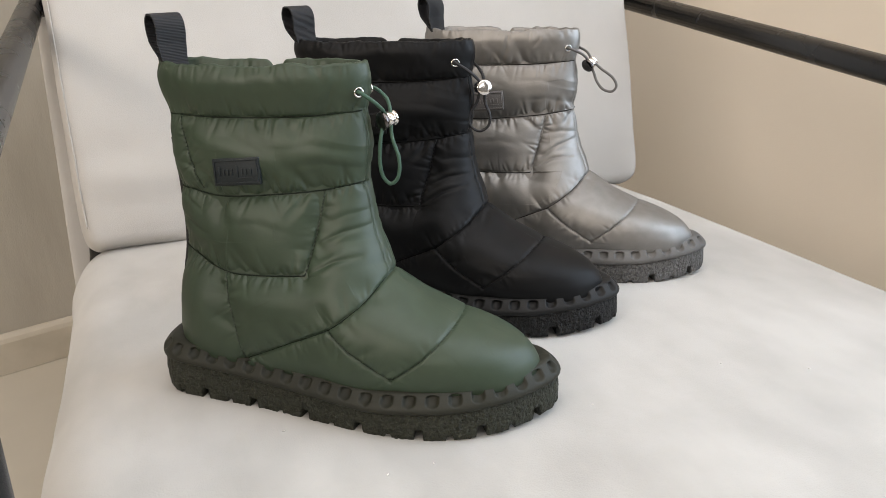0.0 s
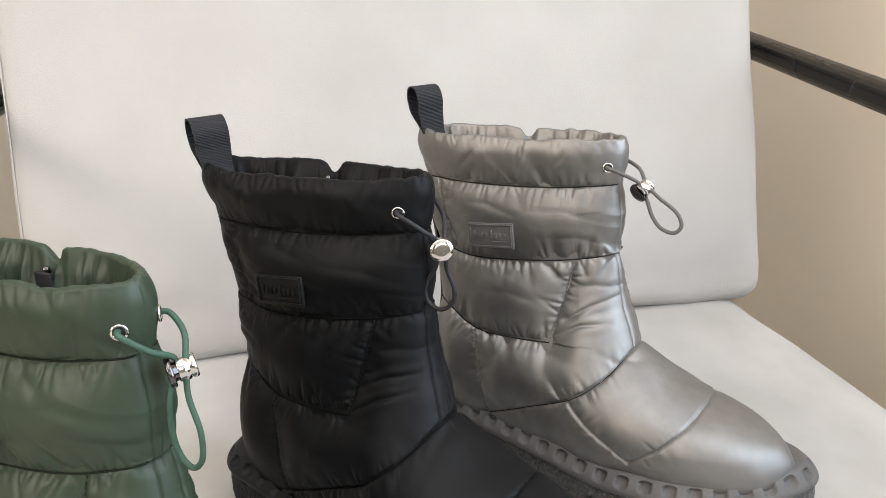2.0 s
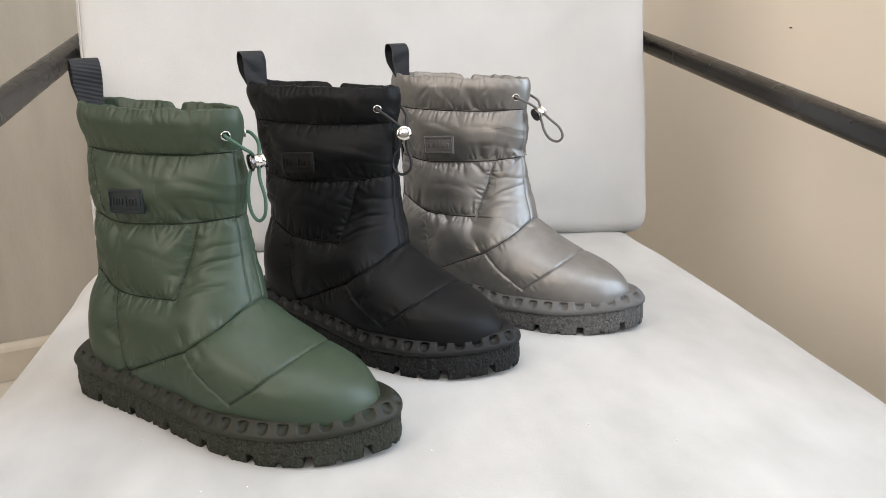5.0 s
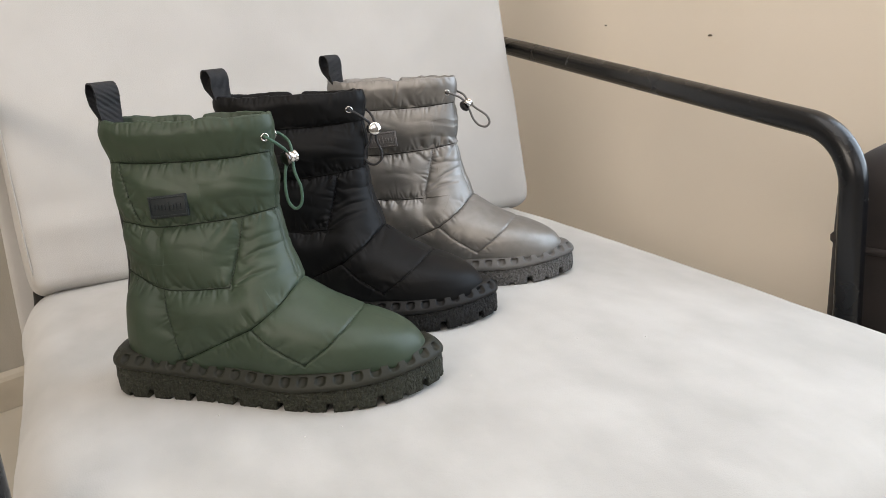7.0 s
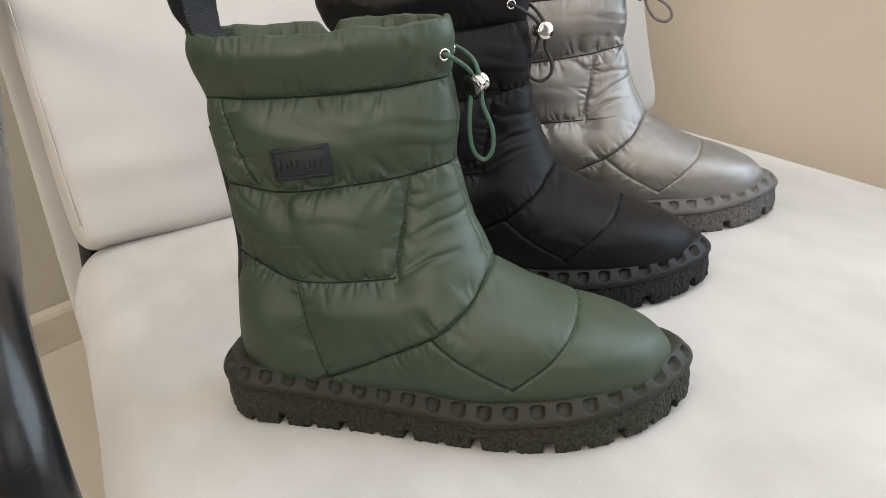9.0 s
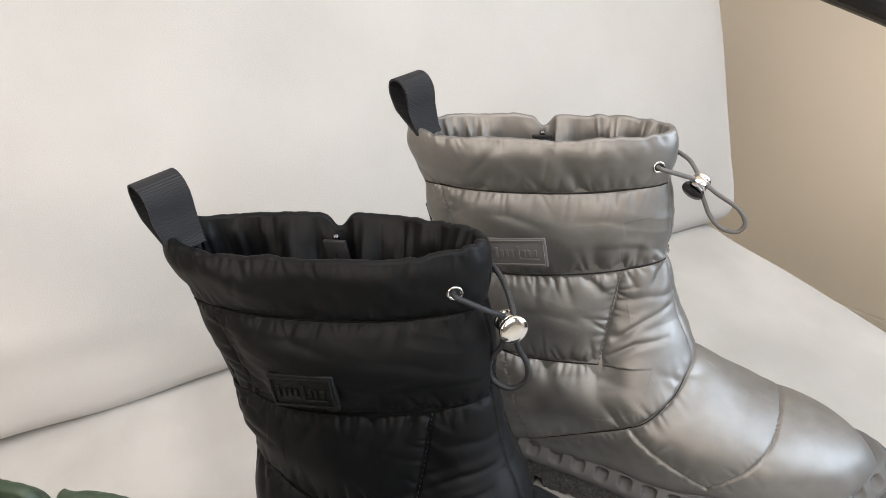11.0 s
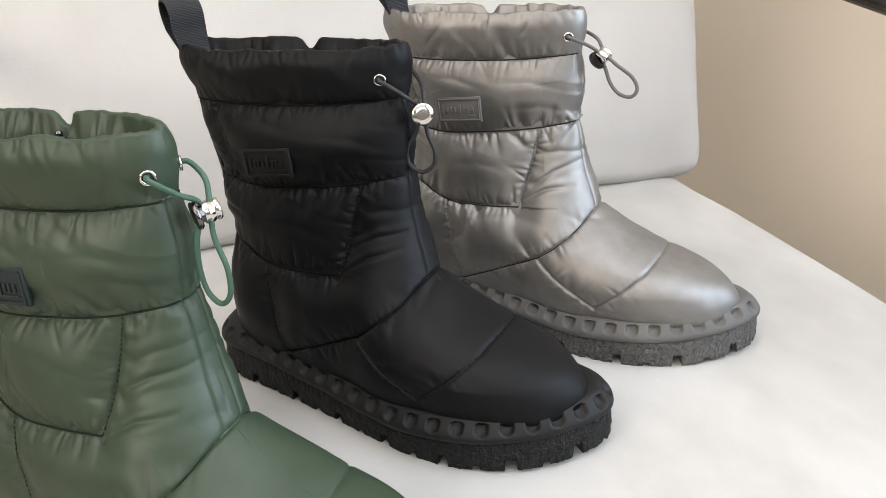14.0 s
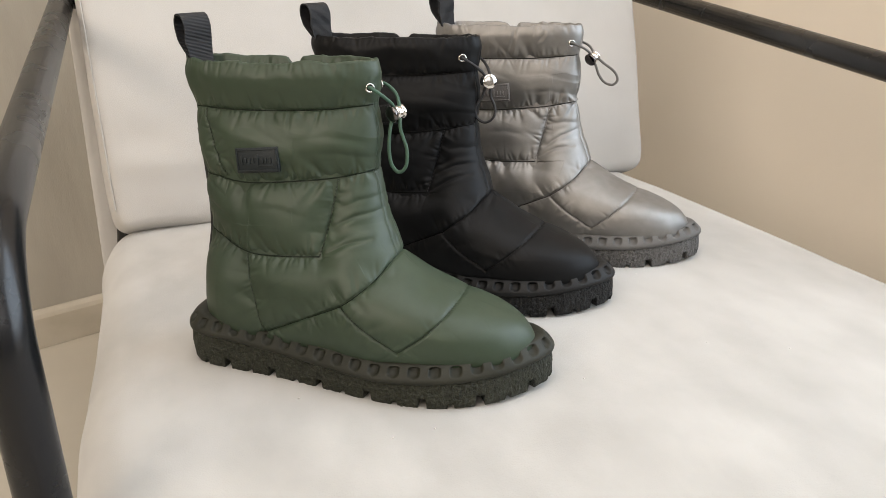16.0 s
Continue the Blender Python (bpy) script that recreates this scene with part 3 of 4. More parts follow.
def welt(mat):
    """The smooth band over the outsole, with a row of scooped hollows."""
    x = RIM[:, 0]
    pitch = PERIMETER / round(PERIMETER / 0.0150)
    phase = param / pitch
    off = (phase - np.round(phase)) * pitch
    base = seam_level(x)
    rows = []
    for inset, h in WELT_ROWS:
        scoop = 0.0
        if 0.002 < h < 0.0125:
            up = abs(h - 0.0088) / (0.0023 if h > 0.0088 else 0.0036)
            q = np.abs(off / 0.0043) ** 2.6 + up ** (4.0 if h > 0.0088 else 2.0)
            scoop = 0.0038 * np.sqrt((1 - q).clip(0))
        rows.append(np.c_[RIM - OUT * (np.asarray(inset + scoop)[..., None] * np.ones((RIM_N, 1))), base + h - 0.25 * scoop])
    return mesh_from("welt", np.concatenate(rows), grid_faces(len(rows), RIM_N, True), mat)


def spline(xs, ys):
    """A smooth monotone-ish curve through knots, as a table."""
    c = smooth_curve(np.c_[xs, ys], 60)
    order = np.argsort(c[:, 0])
    return lambda q: np.interp(q, c[order, 0], c[order, 1])


front_x = spline([0.0, 0.020, 0.034, 0.044, 0.052, 0.060, 0.067, 0.076, 0.088, 0.100, 0.115, 0.140, 0.200, 0.240],
                 [0.1655, 0.1660, 0.1633, 0.1585, 0.1498, 0.131, 0.111, 0.0885, 0.0702, 0.0602, 0.0508, 0.0454, 0.0455, 0.0492])
back_x = spline([0.0, 0.030, 0.060, 0.085, 0.105, 0.135, 0.190, 0.240], [-0.0970, -0.0975, -0.0953, -0.0925, -0.0900, -0.0914, -0.0968, -0.1038])
shaft_hw = spline([0.0, 0.030, 0.060, 0.100, 0.150, 0.200, 0.240], [0.0300, 0.0310, 0.0315, 0.0295, 0.0266, 0.0230, 0.0195])
shaft_mid = spline([0.0, 0.030, 0.060, 0.100, 0.150, 0.200, 0.240], [0.000, 0.0005, 0.003, 0.0090, 0.0150, 0.0170, 0.0170])
foot_near = spline([-0.12, -0.10, -0.05, 0.0, 0.04, 0.075, 0.11, 0.142, 0.1555, 0.1638, 0.1674], [-0.004, -0.022, -0.0305, -0.0355, -0.0410, -0.0430, -0.0400, -0.0305, -0.0225, -0.0120, 0.004])
foot_far = spline([-0.12, -0.10, -0.05, 0.0, 0.04, 0.085, 0.125, 0.144, 0.1555, 0.1638, 0.1674], [0.004, 0.022, 0.0300, 0.0310, 0.0345, 0.0390, 0.0390, 0.0350, 0.0300, 0.0225, 0.010])


foot_bend = spline([0.020, 0.030, 0.045, 0.060, 0.080, 0.110, 0.24], [15.0, 13.0, 9.5, 7.0, 4.6, 2.8, 2.0])
foot_arch = spline([0.020, 0.030, 0.042, 0.055, 0.070, 0.085, 0.100, 0.115, 0.128, 0.142, 0.165, 0.20, 0.24], [1.0, 1.0, 0.995, 0.970, 0.905, 0.79, 0.60, 0.33, 0.08, 0.0, 0.0, 0.0, 0.0])


def skin(x, z, side):
    """Inner-side coordinate of the plain upper at (x, z) on side -1 (outer) or 1 (inner)."""
    xb, fa, fb = back_x(z), front_x(np.maximum(z, 0.125)) + 0.95 * np.maximum(0.125 - z, 0), front_x(z)
    low = np.clip((0.096 - z) / 0.022, 0, 1)
    low = low * low * (3 - 2 * low)
    fs = fb + low * (-np.log(np.exp(-400 * (fa - fb)) + 1) / 400)
    u = np.clip((x - (xb + fs) / 2) / ((fs - xb) / 2), -1, 1)
    hs = shaft_hw(z) * (1 - np.abs(u) ** 2.35).clip(0) ** (1 / 2.35 + 0.45 * low * np.clip(u, 0, 1))
    cs = shaft_mid(z) + 0.05 * (x + 0.03)
    xx = np.minimum(x, 0.1673)
    near, far = foot_near(xx), foot_far(xx)
    uf = np.clip((x + 0.01) / (front_x(z) + 0.01), 0, 1)
    bend, arch = foot_bend(z), foot_arch(z).clip(0, 1)
    heel = np.clip((x - xb) / 0.034, 0, 1)
    hf = (far - near) / 2 * arch * np.sqrt((1 - uf**bend).clip(0)) * (1 - (1 - heel) ** 2.0) ** 0.5
    cf = (near + far) / 2
    p = 4
    ws, wf = hs**p, hf**p
    total = np.maximum(ws + wf, 1e-24)
    hw = total ** (1 / p)
    mid = (cs * ws + cf * wf + 1e-24 * np.where(z > 0.12, cs, cf)) / (total + 1e-24)
    rise, ahead = np.clip((z - 0.050) / 0.075, 0, 1), np.clip((x - 0.022) / 0.026, 0, 1)
    rise, ahead = rise * rise * (3 - 2 * rise), ahead * ahead * (3 - 2 * ahead)
    mid = mid + ahead * (cf + (cs - cf) * rise - mid)
    return mid + side * hw


# seams in the boot's side view: (x, z) lines, sink depth, width, pucker
SEAMS = {
    "cuff": ([(-0.12, 0.1930), (-0.088, 0.1935), (-0.042, 0.1935), (0.005, 0.1945), (0.040, 0.1965), (0.06, 0.198)], 0.0042, 0.0048, 0.0013),
    "waist": ([(-0.12, 0.146), (-0.080, 0.144), (-0.050, 0.142), (-0.010, 0.145), (0.022, 0.148), (0.046, 0.1515), (0.06, 0.153)], 0.0048, 0.0050, 0.0022),
    "heel": ([(-0.12, 0.108), (-0.081, 0.103), (-0.048, 0.094), (-0.021, 0.0935), (0.011, 0.096)], 0.0042, 0.0046, 0.0020),
    "slant": ([(0.022, 0.148), (0.017, 0.122), (0.011, 0.096)], 0.0032, 0.0036, 0.0012),
    "quarter": ([(-0.048, 0.094), (-0.042, 0.071), (-0.032, 0.034)], 0.0009, 0.0022, 0.0009),
    "vamp": ([(-0.034, 0.034), (0.002, 0.051), (0.031, 0.065), (0.052, 0.081), (0.0625, 0.0925), (0.072, 0.102)], 0.0022, 0.0034, 0.0011),
    "wing": ([(0.031, 0.065), (0.054, 0.050), (0.076, 0.0375)], 0.0020, 0.0020, 0.0010),
    "toe": ([(0.076, 0.0375), (0.094, 0.051), (0.106, 0.0625), (0.116, 0.074)], 0.0014, 0.0016, 0.0007),
    "rear": ([(-0.083, 0.1935), (-0.080, 0.183), (-0.074, 0.161), (-0.067, 0.145)], 0.0014, 0.0024, 0.0011),
}
# folds in the padded cloth: from, to, depth, width
CREASES = [((0.013, 0.099), (0.046, 0.108), 0.0026, 0.0020), ((0.019, 0.112), (0.046, 0.121), 0.0023, 0.0021), ((0.024, 0.128), (0.046, 0.131), 0.0013, 0.0026),
           ((-0.098, 0.127), (-0.062, 0.119), 0.0017, 0.0030), ((-0.096, 0.138), (-0.066, 0.132), 0.0011, 0.0022),
           ((-0.012, 0.176), (0.046, 0.168), 0.0008, 0.0040), ((-0.002, 0.163), (0.047, 0.159), 0.0011, 0.0030), ((-0.060, 0.181), (-0.020, 0.176), 0.0010, 0.0040),
           ((-0.094, 0.166), (-0.060, 0.155), 0.0016, 0.0030), ((-0.050, 0.122), (0.006, 0.116), 0.0008, 0.0046), ((-0.020, 0.083), (0.036, 0.089), 0.0009, 0.0046)]
OWN_CREASES = {
    1: [((0.030, 0.218), (0.022, 0.200), 0.0008, 0.0022)],
    2: [((-0.055, 0.222), (-0.062, 0.204), 0.0011, 0.0028), ((0.006, 0.220), (0.010, 0.206), 0.0007, 0.0024)],
    3: [((-0.014, 0.223), (-0.022, 0.194), 0.0019, 0.0026), ((-0.044, 0.221), (-0.062, 0.203), 0.0010, 0.0030), ((0.016, 0.222), (0.006, 0.208), 0.0008, 0.0024)],
}


def line_distance(x, z, line):
    best, at = np.full(np.shape(x), 9.0), np.zeros(np.shape(x))
    run = 0.0
    for (ax, az), (bx, bz) in zip(line, line[1:]):
        dx, dz = bx - ax, bz - az
        length = math.hypot(dx, dz)
        t = np.clip(((x - ax) * dx + (z - az) * dz) / length**2, 0, 1)
        d = np.hypot(x - ax - t * dx, z - az - t * dz)
        at = np.where(d < best, run + t * length, at)
        best = np.minimum(best, d)
        run += length
    return best, at


RIM_LINE = [(-0.12, 0.2275), (-0.07, 0.2262), (0.06, 0.2258)]


def puckers(x, z, side, d, at, line, strength, seed):
    """Fine tapered gathers that fan out from a seam on both of its edges."""
    out = np.zeros(np.shape(x))
    if strength < 0.0005:
        return out
    rows = np.array(line)
    over = (z > np.interp(x, rows[:, 0], rows[:, 1])) if abs(rows[-1, 0] - rows[0, 0]) > 0.02 else (x > np.interp(-z, -rows[:, 1], rows[:, 0]))
    length = float(np.sum(np.hypot(*np.diff(rows, axis=0).T)))
    rng = random.Random(seed)
    for half in (False, True):
        for face in (-1, 1):
            pick = np.flatnonzero((d < 0.030) & (over == half) & (side == face))
            if not len(pick):
                continue
            pick = pick[np.argsort(at.ravel()[pick])]
            pa, pd = at.ravel()[pick], d.ravel()[pick]
            sums = np.zeros(len(pick))
            a = 0.0
            while a < length:
                a += rng.uniform(0.0016, 0.0050)
                big = rng.random() < 0.10
                reach = rng.uniform(0.010, 0.020) if big else rng.choice((0.003, 0.0045, 0.007, 0.011))
                wide = rng.uniform(0.0020, 0.0032) if big else rng.uniform(0.0009, 0.0016)
                slant = rng.uniform(-0.9, 0.9) if big else rng.uniform(-0.5, 0.5)
                deep = rng.uniform(0.55, 0.95) if big else rng.uniform(0.20, 0.62)
                lo, hi = np.searchsorted(pa, (a - 0.022, a + 0.022))
                u, v = pa[lo:hi] - a - slant * pd[lo:hi], pd[lo:hi]
                w = wide * (1 + v / 0.014)
                sums[lo:hi] -= deep * np.exp(-((u / w) ** 2)) * np.exp(-((v / reach) ** 2)) * (1 - np.exp(-v / 0.0008))
            out.ravel()[pick] += sums * strength * 1.15
    return out


def puff(x, y, z, side, seed):
    """How far the padded cloth stands off its base surface."""
    shaft = 1 / (1 + np.exp(-(z - 0.5 * np.clip(x + 0.03, 0, 1) - 0.045) / 0.008))
    near_sum = np.full(np.shape(x), 1e-9)
    edge = 0.14 + 0.86 * np.clip((np.minimum(x - back_x(z), front_x(z) - x + 0.05 * np.clip((0.115 - z) / 0.03, 0, 1)) - 0.002) / 0.022, 0, 1)
    out = np.zeros(np.shape(x))
    for k, (line, sink, width, pucker) in enumerate(SEAMS.values()):
        d, at = line_distance(x, z, line)
        roll = 1 - np.clip(d / (1.5 * width), 0, 1)
        out -= edge * (0.80 * sink * (1 - np.sqrt((1 - roll * roll).clip(0))) + 0.16 * sink * np.exp(-d / width) + min(0.0012, 0.45 * sink) * np.exp(-((d / 0.0008) ** 2)))
        if side is not None:
            out += puckers(x, z, side, d, at, line, pucker, seed * 31 + k)
        near_sum += np.exp(-d / 0.006)
    d_all = (-0.006 * np.log(near_sum)).clip(0)
    out += (0.0006 + 0.0006 * shaft) * (1 - np.exp(-((d_all / 0.010) ** 2))) + shaft * (0.0042 * edge * (1 - np.exp(-((d_all / 0.017) ** 2))) - 0.0014 * edge)
    if side is not None:
        d, at = line_distance(x, z, RIM_LINE)
        out += puckers(x, z, side, d, at, RIM_LINE, 0.0009, seed * 31 + 17)
    out -= 0.0024 * np.clip((z - 0.2145) / 0.010, 0, 1.2) ** 2 + 0.0012 * np.exp(-((z - 0.034) / 0.006).clip(-1, 20))
    for k, (a, b, depth, wide) in enumerate(CREASES + OWN_CREASES.get(seed, [])):
        ja, jb = 0.003 * math.sin(seed * 5.1 + k * 2.3), 0.003 * math.cos(seed * 3.7 + k * 1.7)
        mid_at = ((a[0] + b[0]) / 2 + 0.1 * (b[1] - a[1]), (a[1] + b[1]) / 2 + 0.08 * abs(b[0] - a[0]) + (ja + jb) / 2)
        if k >= len(CREASES):
            ja = jb = 0.0
            mid_at = ((a[0] + b[0]) / 2 + 0.0012, (a[1] + b[1]) / 2)
        d, at = line_distance(x, z, [(a[0], a[1] + ja), mid_at, (b[0], b[1] + jb)])
        span = math.hypot(b[0] - a[0], b[1] - a[1])
        fade = np.exp(-((at / span - 0.55) ** 2) * 5)
        out += 0.38 * depth * fade * (0.75 * np.exp(-(((d - 1.5 * wide) / (1.1 * wide)) ** 2)) - 0.8 * np.exp(-((d / (0.6 * wide)) ** 2)))
    out += shaft * (0.0008 * wander(x * 24 + z * 28, z * 66 - x * 18, seed + 21) + 0.0009 * (0.35 - np.abs(wander(x * 22 + z * 30, z * 105 + x * 30, seed + 22))) * (0.5 + 0.5 * wander(x * 40, z * 40, seed + 24)) * np.exp(-(((z - 0.165) / 0.03) ** 2)))
    cuff = np.clip((z - 0.2) / 0.01, 0, 1)
    out += cuff * 0.0007 * wander(x * 60 + z * 70, z * 40, seed + 23)
    # front panel: two seams either side of the ridge, from the vamp to the cuff
    mid = (skin(x, z, 1) + skin(x, z, -1)) / 2
    ahead = np.clip((x - (front_x(z) - 0.022)) / 0.006, 0, 1) * np.clip((z - np.interp(x, *np.array(SEAMS["vamp"][0]).T)) / 0.002, 0, 1) * np.clip((0.199 - z) / 0.003, 0, 1)
    d = np.abs(np.abs(y - mid - 0.001) - np.interp(z, [0.09, 0.13, 0.2], [0.0070, 0.0052, 0.0046]))
    out -= ahead * (0.0003 * np.exp(-d / 0.0026) + 0.0008 * np.exp(-d / 0.0007))
    # zip on the inner side
    if side is not None:
        zipper = np.where(side > 0, np.exp(-(((x + 0.028) / 0.0028) ** 2)), 0)
        out -= 0.0030 * zipper * np.clip((z - 0.05) / 0.01, 0, 1)
    return np.maximum(out, -0.0044)


SLICES, ROUND, INNER = 430, 640, 180
THETA = np.r_[(np.arange(INNER) + 0.5) / INNER * math.pi, math.pi + (np.arange(ROUND - INNER) + 0.5) / (ROUND - INNER) * math.pi]


def rim_height(x, theta, seed):
    notch = np.where(np.sin(theta) > 0, 0.0065 * np.exp(-(((x + 0.026) / 0.0045) ** 2)), 0.0)
    cu, su = np.cos(theta), np.sin(theta)
    return 0.2245 + 0.0012 * wander(cu * 4, su * 3, seed) + 0.0008 * wander(cu * 13, su * 8, seed + 2) - notch + 0.0025 * np.clip((-0.07 - x) / 0.03, 0, 1)


def upper_surface(seed):
    theta = THETA
    side = np.where(np.sin(theta) < 0, -1.0, 1.0)
    f = np.linspace(0, 1, SLICES)[:, None]
    c = np.cos(theta)[None, :] * np.ones_like(f)
    z = 0.029 + f * (0.226 - 0.029) * np.ones_like(c)
    for _ in range(2):
        xb, xf = back_x(z), front_x(z)
        x = (xb + xf) / 2 + (xf - xb) / 2 * c
        top = rim_height(x, theta[None, :], seed)
        z = 0.029 + f * (top - 0.029)
    y = skin(x, z, side[None, :])
    p = np.stack([x, y, z], -1)
    du = np.roll(p, -2, 1) - np.roll(p, 2, 1)
    dv = np.gradient(p, axis=0)
    n = np.cross(du, dv)
    n /= np.linalg.norm(n, axis=-1, keepdims=True) + 1e-12
    n *= np.sign((n[..., :1] * (x - 0.0)[..., None] + n[..., 1:2] * (y - shaft_mid(z))[..., None]).mean() or 1)
    d = puff(x, y, z, side[None, :] * np.ones_like(x), seed)
    return p + n * d[..., None], n, side


def panel_of(x, z):
    """Which sewn panel a place in the side view belongs to."""
    above = lambda key: z > np.interp(x, *np.array(SEAMS[key][0]).T)
    cuff, waist, vamp = above("cuff"), above("waist"), above("vamp")
    vamp = vamp | (x < -0.034)
    toe_z = np.interp(x, *np.array(SEAMS["toe"][0]).T)
    wing_z = np.interp(x, *np.array(SEAMS["wing"][0]).T)
    over = np.where(x < 0.076, z > wing_z, z > toe_z) & (x > 0.031) & (x < 0.116) & ~vamp
    return np.where(cuff, 0, np.where(waist, 1, np.where(vamp, 2, np.where(over, 3, 4))))


PANELS = ("cuff", "shaft", "ankle_panel", "vamp_panel", "toe_box")


def submesh(name, verts, faces, mat):
    used = sorted({v for f in faces for v in f})
    back_to = {v: k for k, v in enumerate(used)}
    return mesh_from(name, verts[used], [tuple(back_to[v] for v in f) for f in faces], mat)


def surface_point(x, z, side, seed, lift=0.0):
    """A place on the padded surface and its outward normal."""
    x, z = np.array([x]), np.array([z])
    e = 4e-4
    y = skin(x, z, side)
    gx = (skin(x + e, z, side) - skin(x - e, z, side)) / (2 * e)
    gz = (skin(x, z + e, side) - skin(x, z - e, side)) / (2 * e)
    n = np.array([-gx[0] * side, 1.0 * side, -gz[0] * side]) if side > 0 else np.array([gx[0], -1.0, gz[0]])
    n /= np.linalg.norm(n)
    d = puff(x, y, z, None, seed)[0]
    return Vector((x[0], y[0], z[0])) + Vector(n) * (d + lift), Vector(n)


def stitches(line, seed, mat, gap=0.0024):
    """Short thread dashes along a seam."""
    pts = smooth_curve(line, 14)
    run = np.r_[0, np.cumsum(np.linalg.norm(np.diff(pts, axis=0), axis=1))]
    verts, faces = [], []
    for s in np.arange(0.001, run[-1] - gap * 0.6, gap):
        ends = []
        for q in (s, s + gap * 0.58):
            x, z = np.interp(q, run, pts[:, 0]), np.interp(q, run, pts[:, 1])
            if x > float(front_x(z)) - 0.0045 or x < float(back_x(z)) + 0.003:
                ends = None
                break
            ends.append(surface_point(x, z, -1, seed, 0.0004)[0])
        if ends:
            v, f = tube([tuple(ends[0]), tuple(ends[0].lerp(ends[1], 0.5)), tuple(ends[1])], 0.00034, 6)
            faces += [tuple(k + len(verts) for k in g) for g in f]
            verts += list(v)
    return mesh_from("stitching", verts, faces, mat) if verts else None


def seam_shade_line(line, seed, mat, radius):
    """A dark line standing in for the shade at the bottom of a turned seam, carried round the heel and the front ridge.
    """
    pts = smooth_curve(line, 14)
    room_at = lambda q: min(q[0] - float(back_x(q[1])), float(front_x(q[1])) - q[0]) - 0.0009
    outer = [q for q in pts if room_at(q) > 0]
    path = [surface_point(x, z, -1, seed, 0.0001)[0] for x, z in outer]
    inner = lambda rows: [surface_point(x, z, 1, seed, 0.0001)[0] for x, z in rows]
    if line[0][0] < -0.1:
        path = inner([q for q in outer if q[0] - float(back_x(q[1])) < 0.018][::-1]) + path
    if line[-1][0] >= 0.06:
        path = path + inner([q for q in outer if float(front_x(q[1])) - q[0] < 0.016][::-1])
    v, f = tube([tuple(q) for q in path], radius, 6)
    return mesh_from("seam", v, f, mat)


def boot(name_label, place, yaw, cloth, welt_mat, sole_mat, patch_mat, cord_mat, thread, metal, lock_at, lock_axis, loop_pts, seed, thread_on, lean=0.0, twist=0.0, widen=0.0, loop_drop=0.003, stretch=0.0, eye_x=0.0385):
    root = tagged(new("boot"), name_label, "boot", group="boots on the armchair")
    root.matrix_world = pose(place[0], place[1], SEAT_TOP - 0.0015, 0, 0, yaw)
    piece("outsole", outsole(sole_mat, seed), root, "lugged rubber outsole with a rough side")
    piece("welt", welt(welt_mat), root, "smooth rubber welt with scooped hollows")

    p, n, side = upper_surface(seed)
    flat = p.reshape(-1, 3)
    faces = grid_faces(SLICES, ROUND, True)
    centre = flat[np.array(faces)].mean(1)
    kind = panel_of(centre[:, 0], centre[:, 2])
    for k, pname in enumerate(PANELS):
        chosen = [f for f, w in zip(faces, kind) if w == k]
        if chosen:
            piece(pname, submesh(pname, flat, chosen, cloth), root)

    # lining: rolls over the rim and runs down inside
    top = p[-1]
    flow = np.roll(top, -5, 0) - np.roll(top, 5, 0)
    inward = np.stack([flow[:, 1], -flow[:, 0], 0 * flow[:, 0]], 1)
    around = THETA
    cu, su = np.cos(around), np.sin(around)
    inward /= np.linalg.norm(inward, axis=1)[:, None]
    xs = top[:, 0]
    rows = [top]
    fat = 1 + 0.12 * wander(cu * 17, su * 13, seed + 41) + 0.10 * wander(cu * 40, su * 30, seed + 42)
    for a in np.linspace(0.15, 1, 7) * math.pi:
        rows.append(top - inward * (0.0021 * (1 - math.cos(a))) + np.c_[0 * xs, 0 * xs, 0.0017 * math.sin(a) * fat])
    for k in range(1, 26):
        depth = 0.0045 * k
        bulge = 0.0022 * math.sin(min(1.0, k / 9) * math.pi) if k < 9 else 0.0
        fold = 0.0085 * wander(cu * 5, su * 4 + depth * 22, seed + 31) * min(1, k / 4) + 0.0030 * wander(cu * 13, su * 9 + depth * 40, seed + 32) * min(1, k / 5)
        fold = fold + 0.0045 * (1.6 * np.abs(wander(cu * 5 + 9, su * 5 + depth * 9, seed + 35)) - 0.5) * min(1, k / 5)
        fold = fold + (0.0024 * wander(cu * 24 + 3, su * 18 + depth * 30, seed + 36) + 0.0016 * (0.5 - np.abs(wander(cu * 34, su * 26 + depth * 60, seed + 37)))) * min(1, k / 2)
        crease = 0.0016 * math.exp(-((k - 3) / 0.9) ** 2)
        inset = np.maximum(bulge + fold - crease + 0.0006 * k + 0.002 * min(1, k / 6), 0.0008 * min(k, 6))
        rows.append(rows[7] - inward * inset[..., None] - np.c_[0 * xs, 0 * xs, depth + 0 * xs])
    piece("lining", mesh_from("lining", np.concatenate(rows), [f[::-1] for f in grid_faces(len(rows), ROUND, True)][:], cloth), root, "padded shiny lining folded over the rim")

    # zip behind the inner side
    zx = -0.026
    yz = float(skin(np.array([zx]), np.array([0.2]), 1)[0])
    piece("zip", box_mesh("zip", (zx - 0.0055, yz - 0.0125, 0.10), (zx + 0.0055, yz - 0.0105, 0.2165), ZIP, 0.0005), root, "black zip tape inside the shaft")
    lv, lf = lathe([(0.0005, 0), (0.0016, 0.0006), (0.0016, 0.003), (0.0005, 0.0036)], (0, 0, 1), (zx, yz - 0.0095, 0.2150), 12)
    piece("zip_stop", mesh_from("zip_stop", lv, lf, GUNMETAL), root, "small metal zip stop")

    # strip down the back of the heel
    zz = np.linspace(0.034, 0.176, 60)
    bx = back_x(zz) - 0.0024
    strip = []
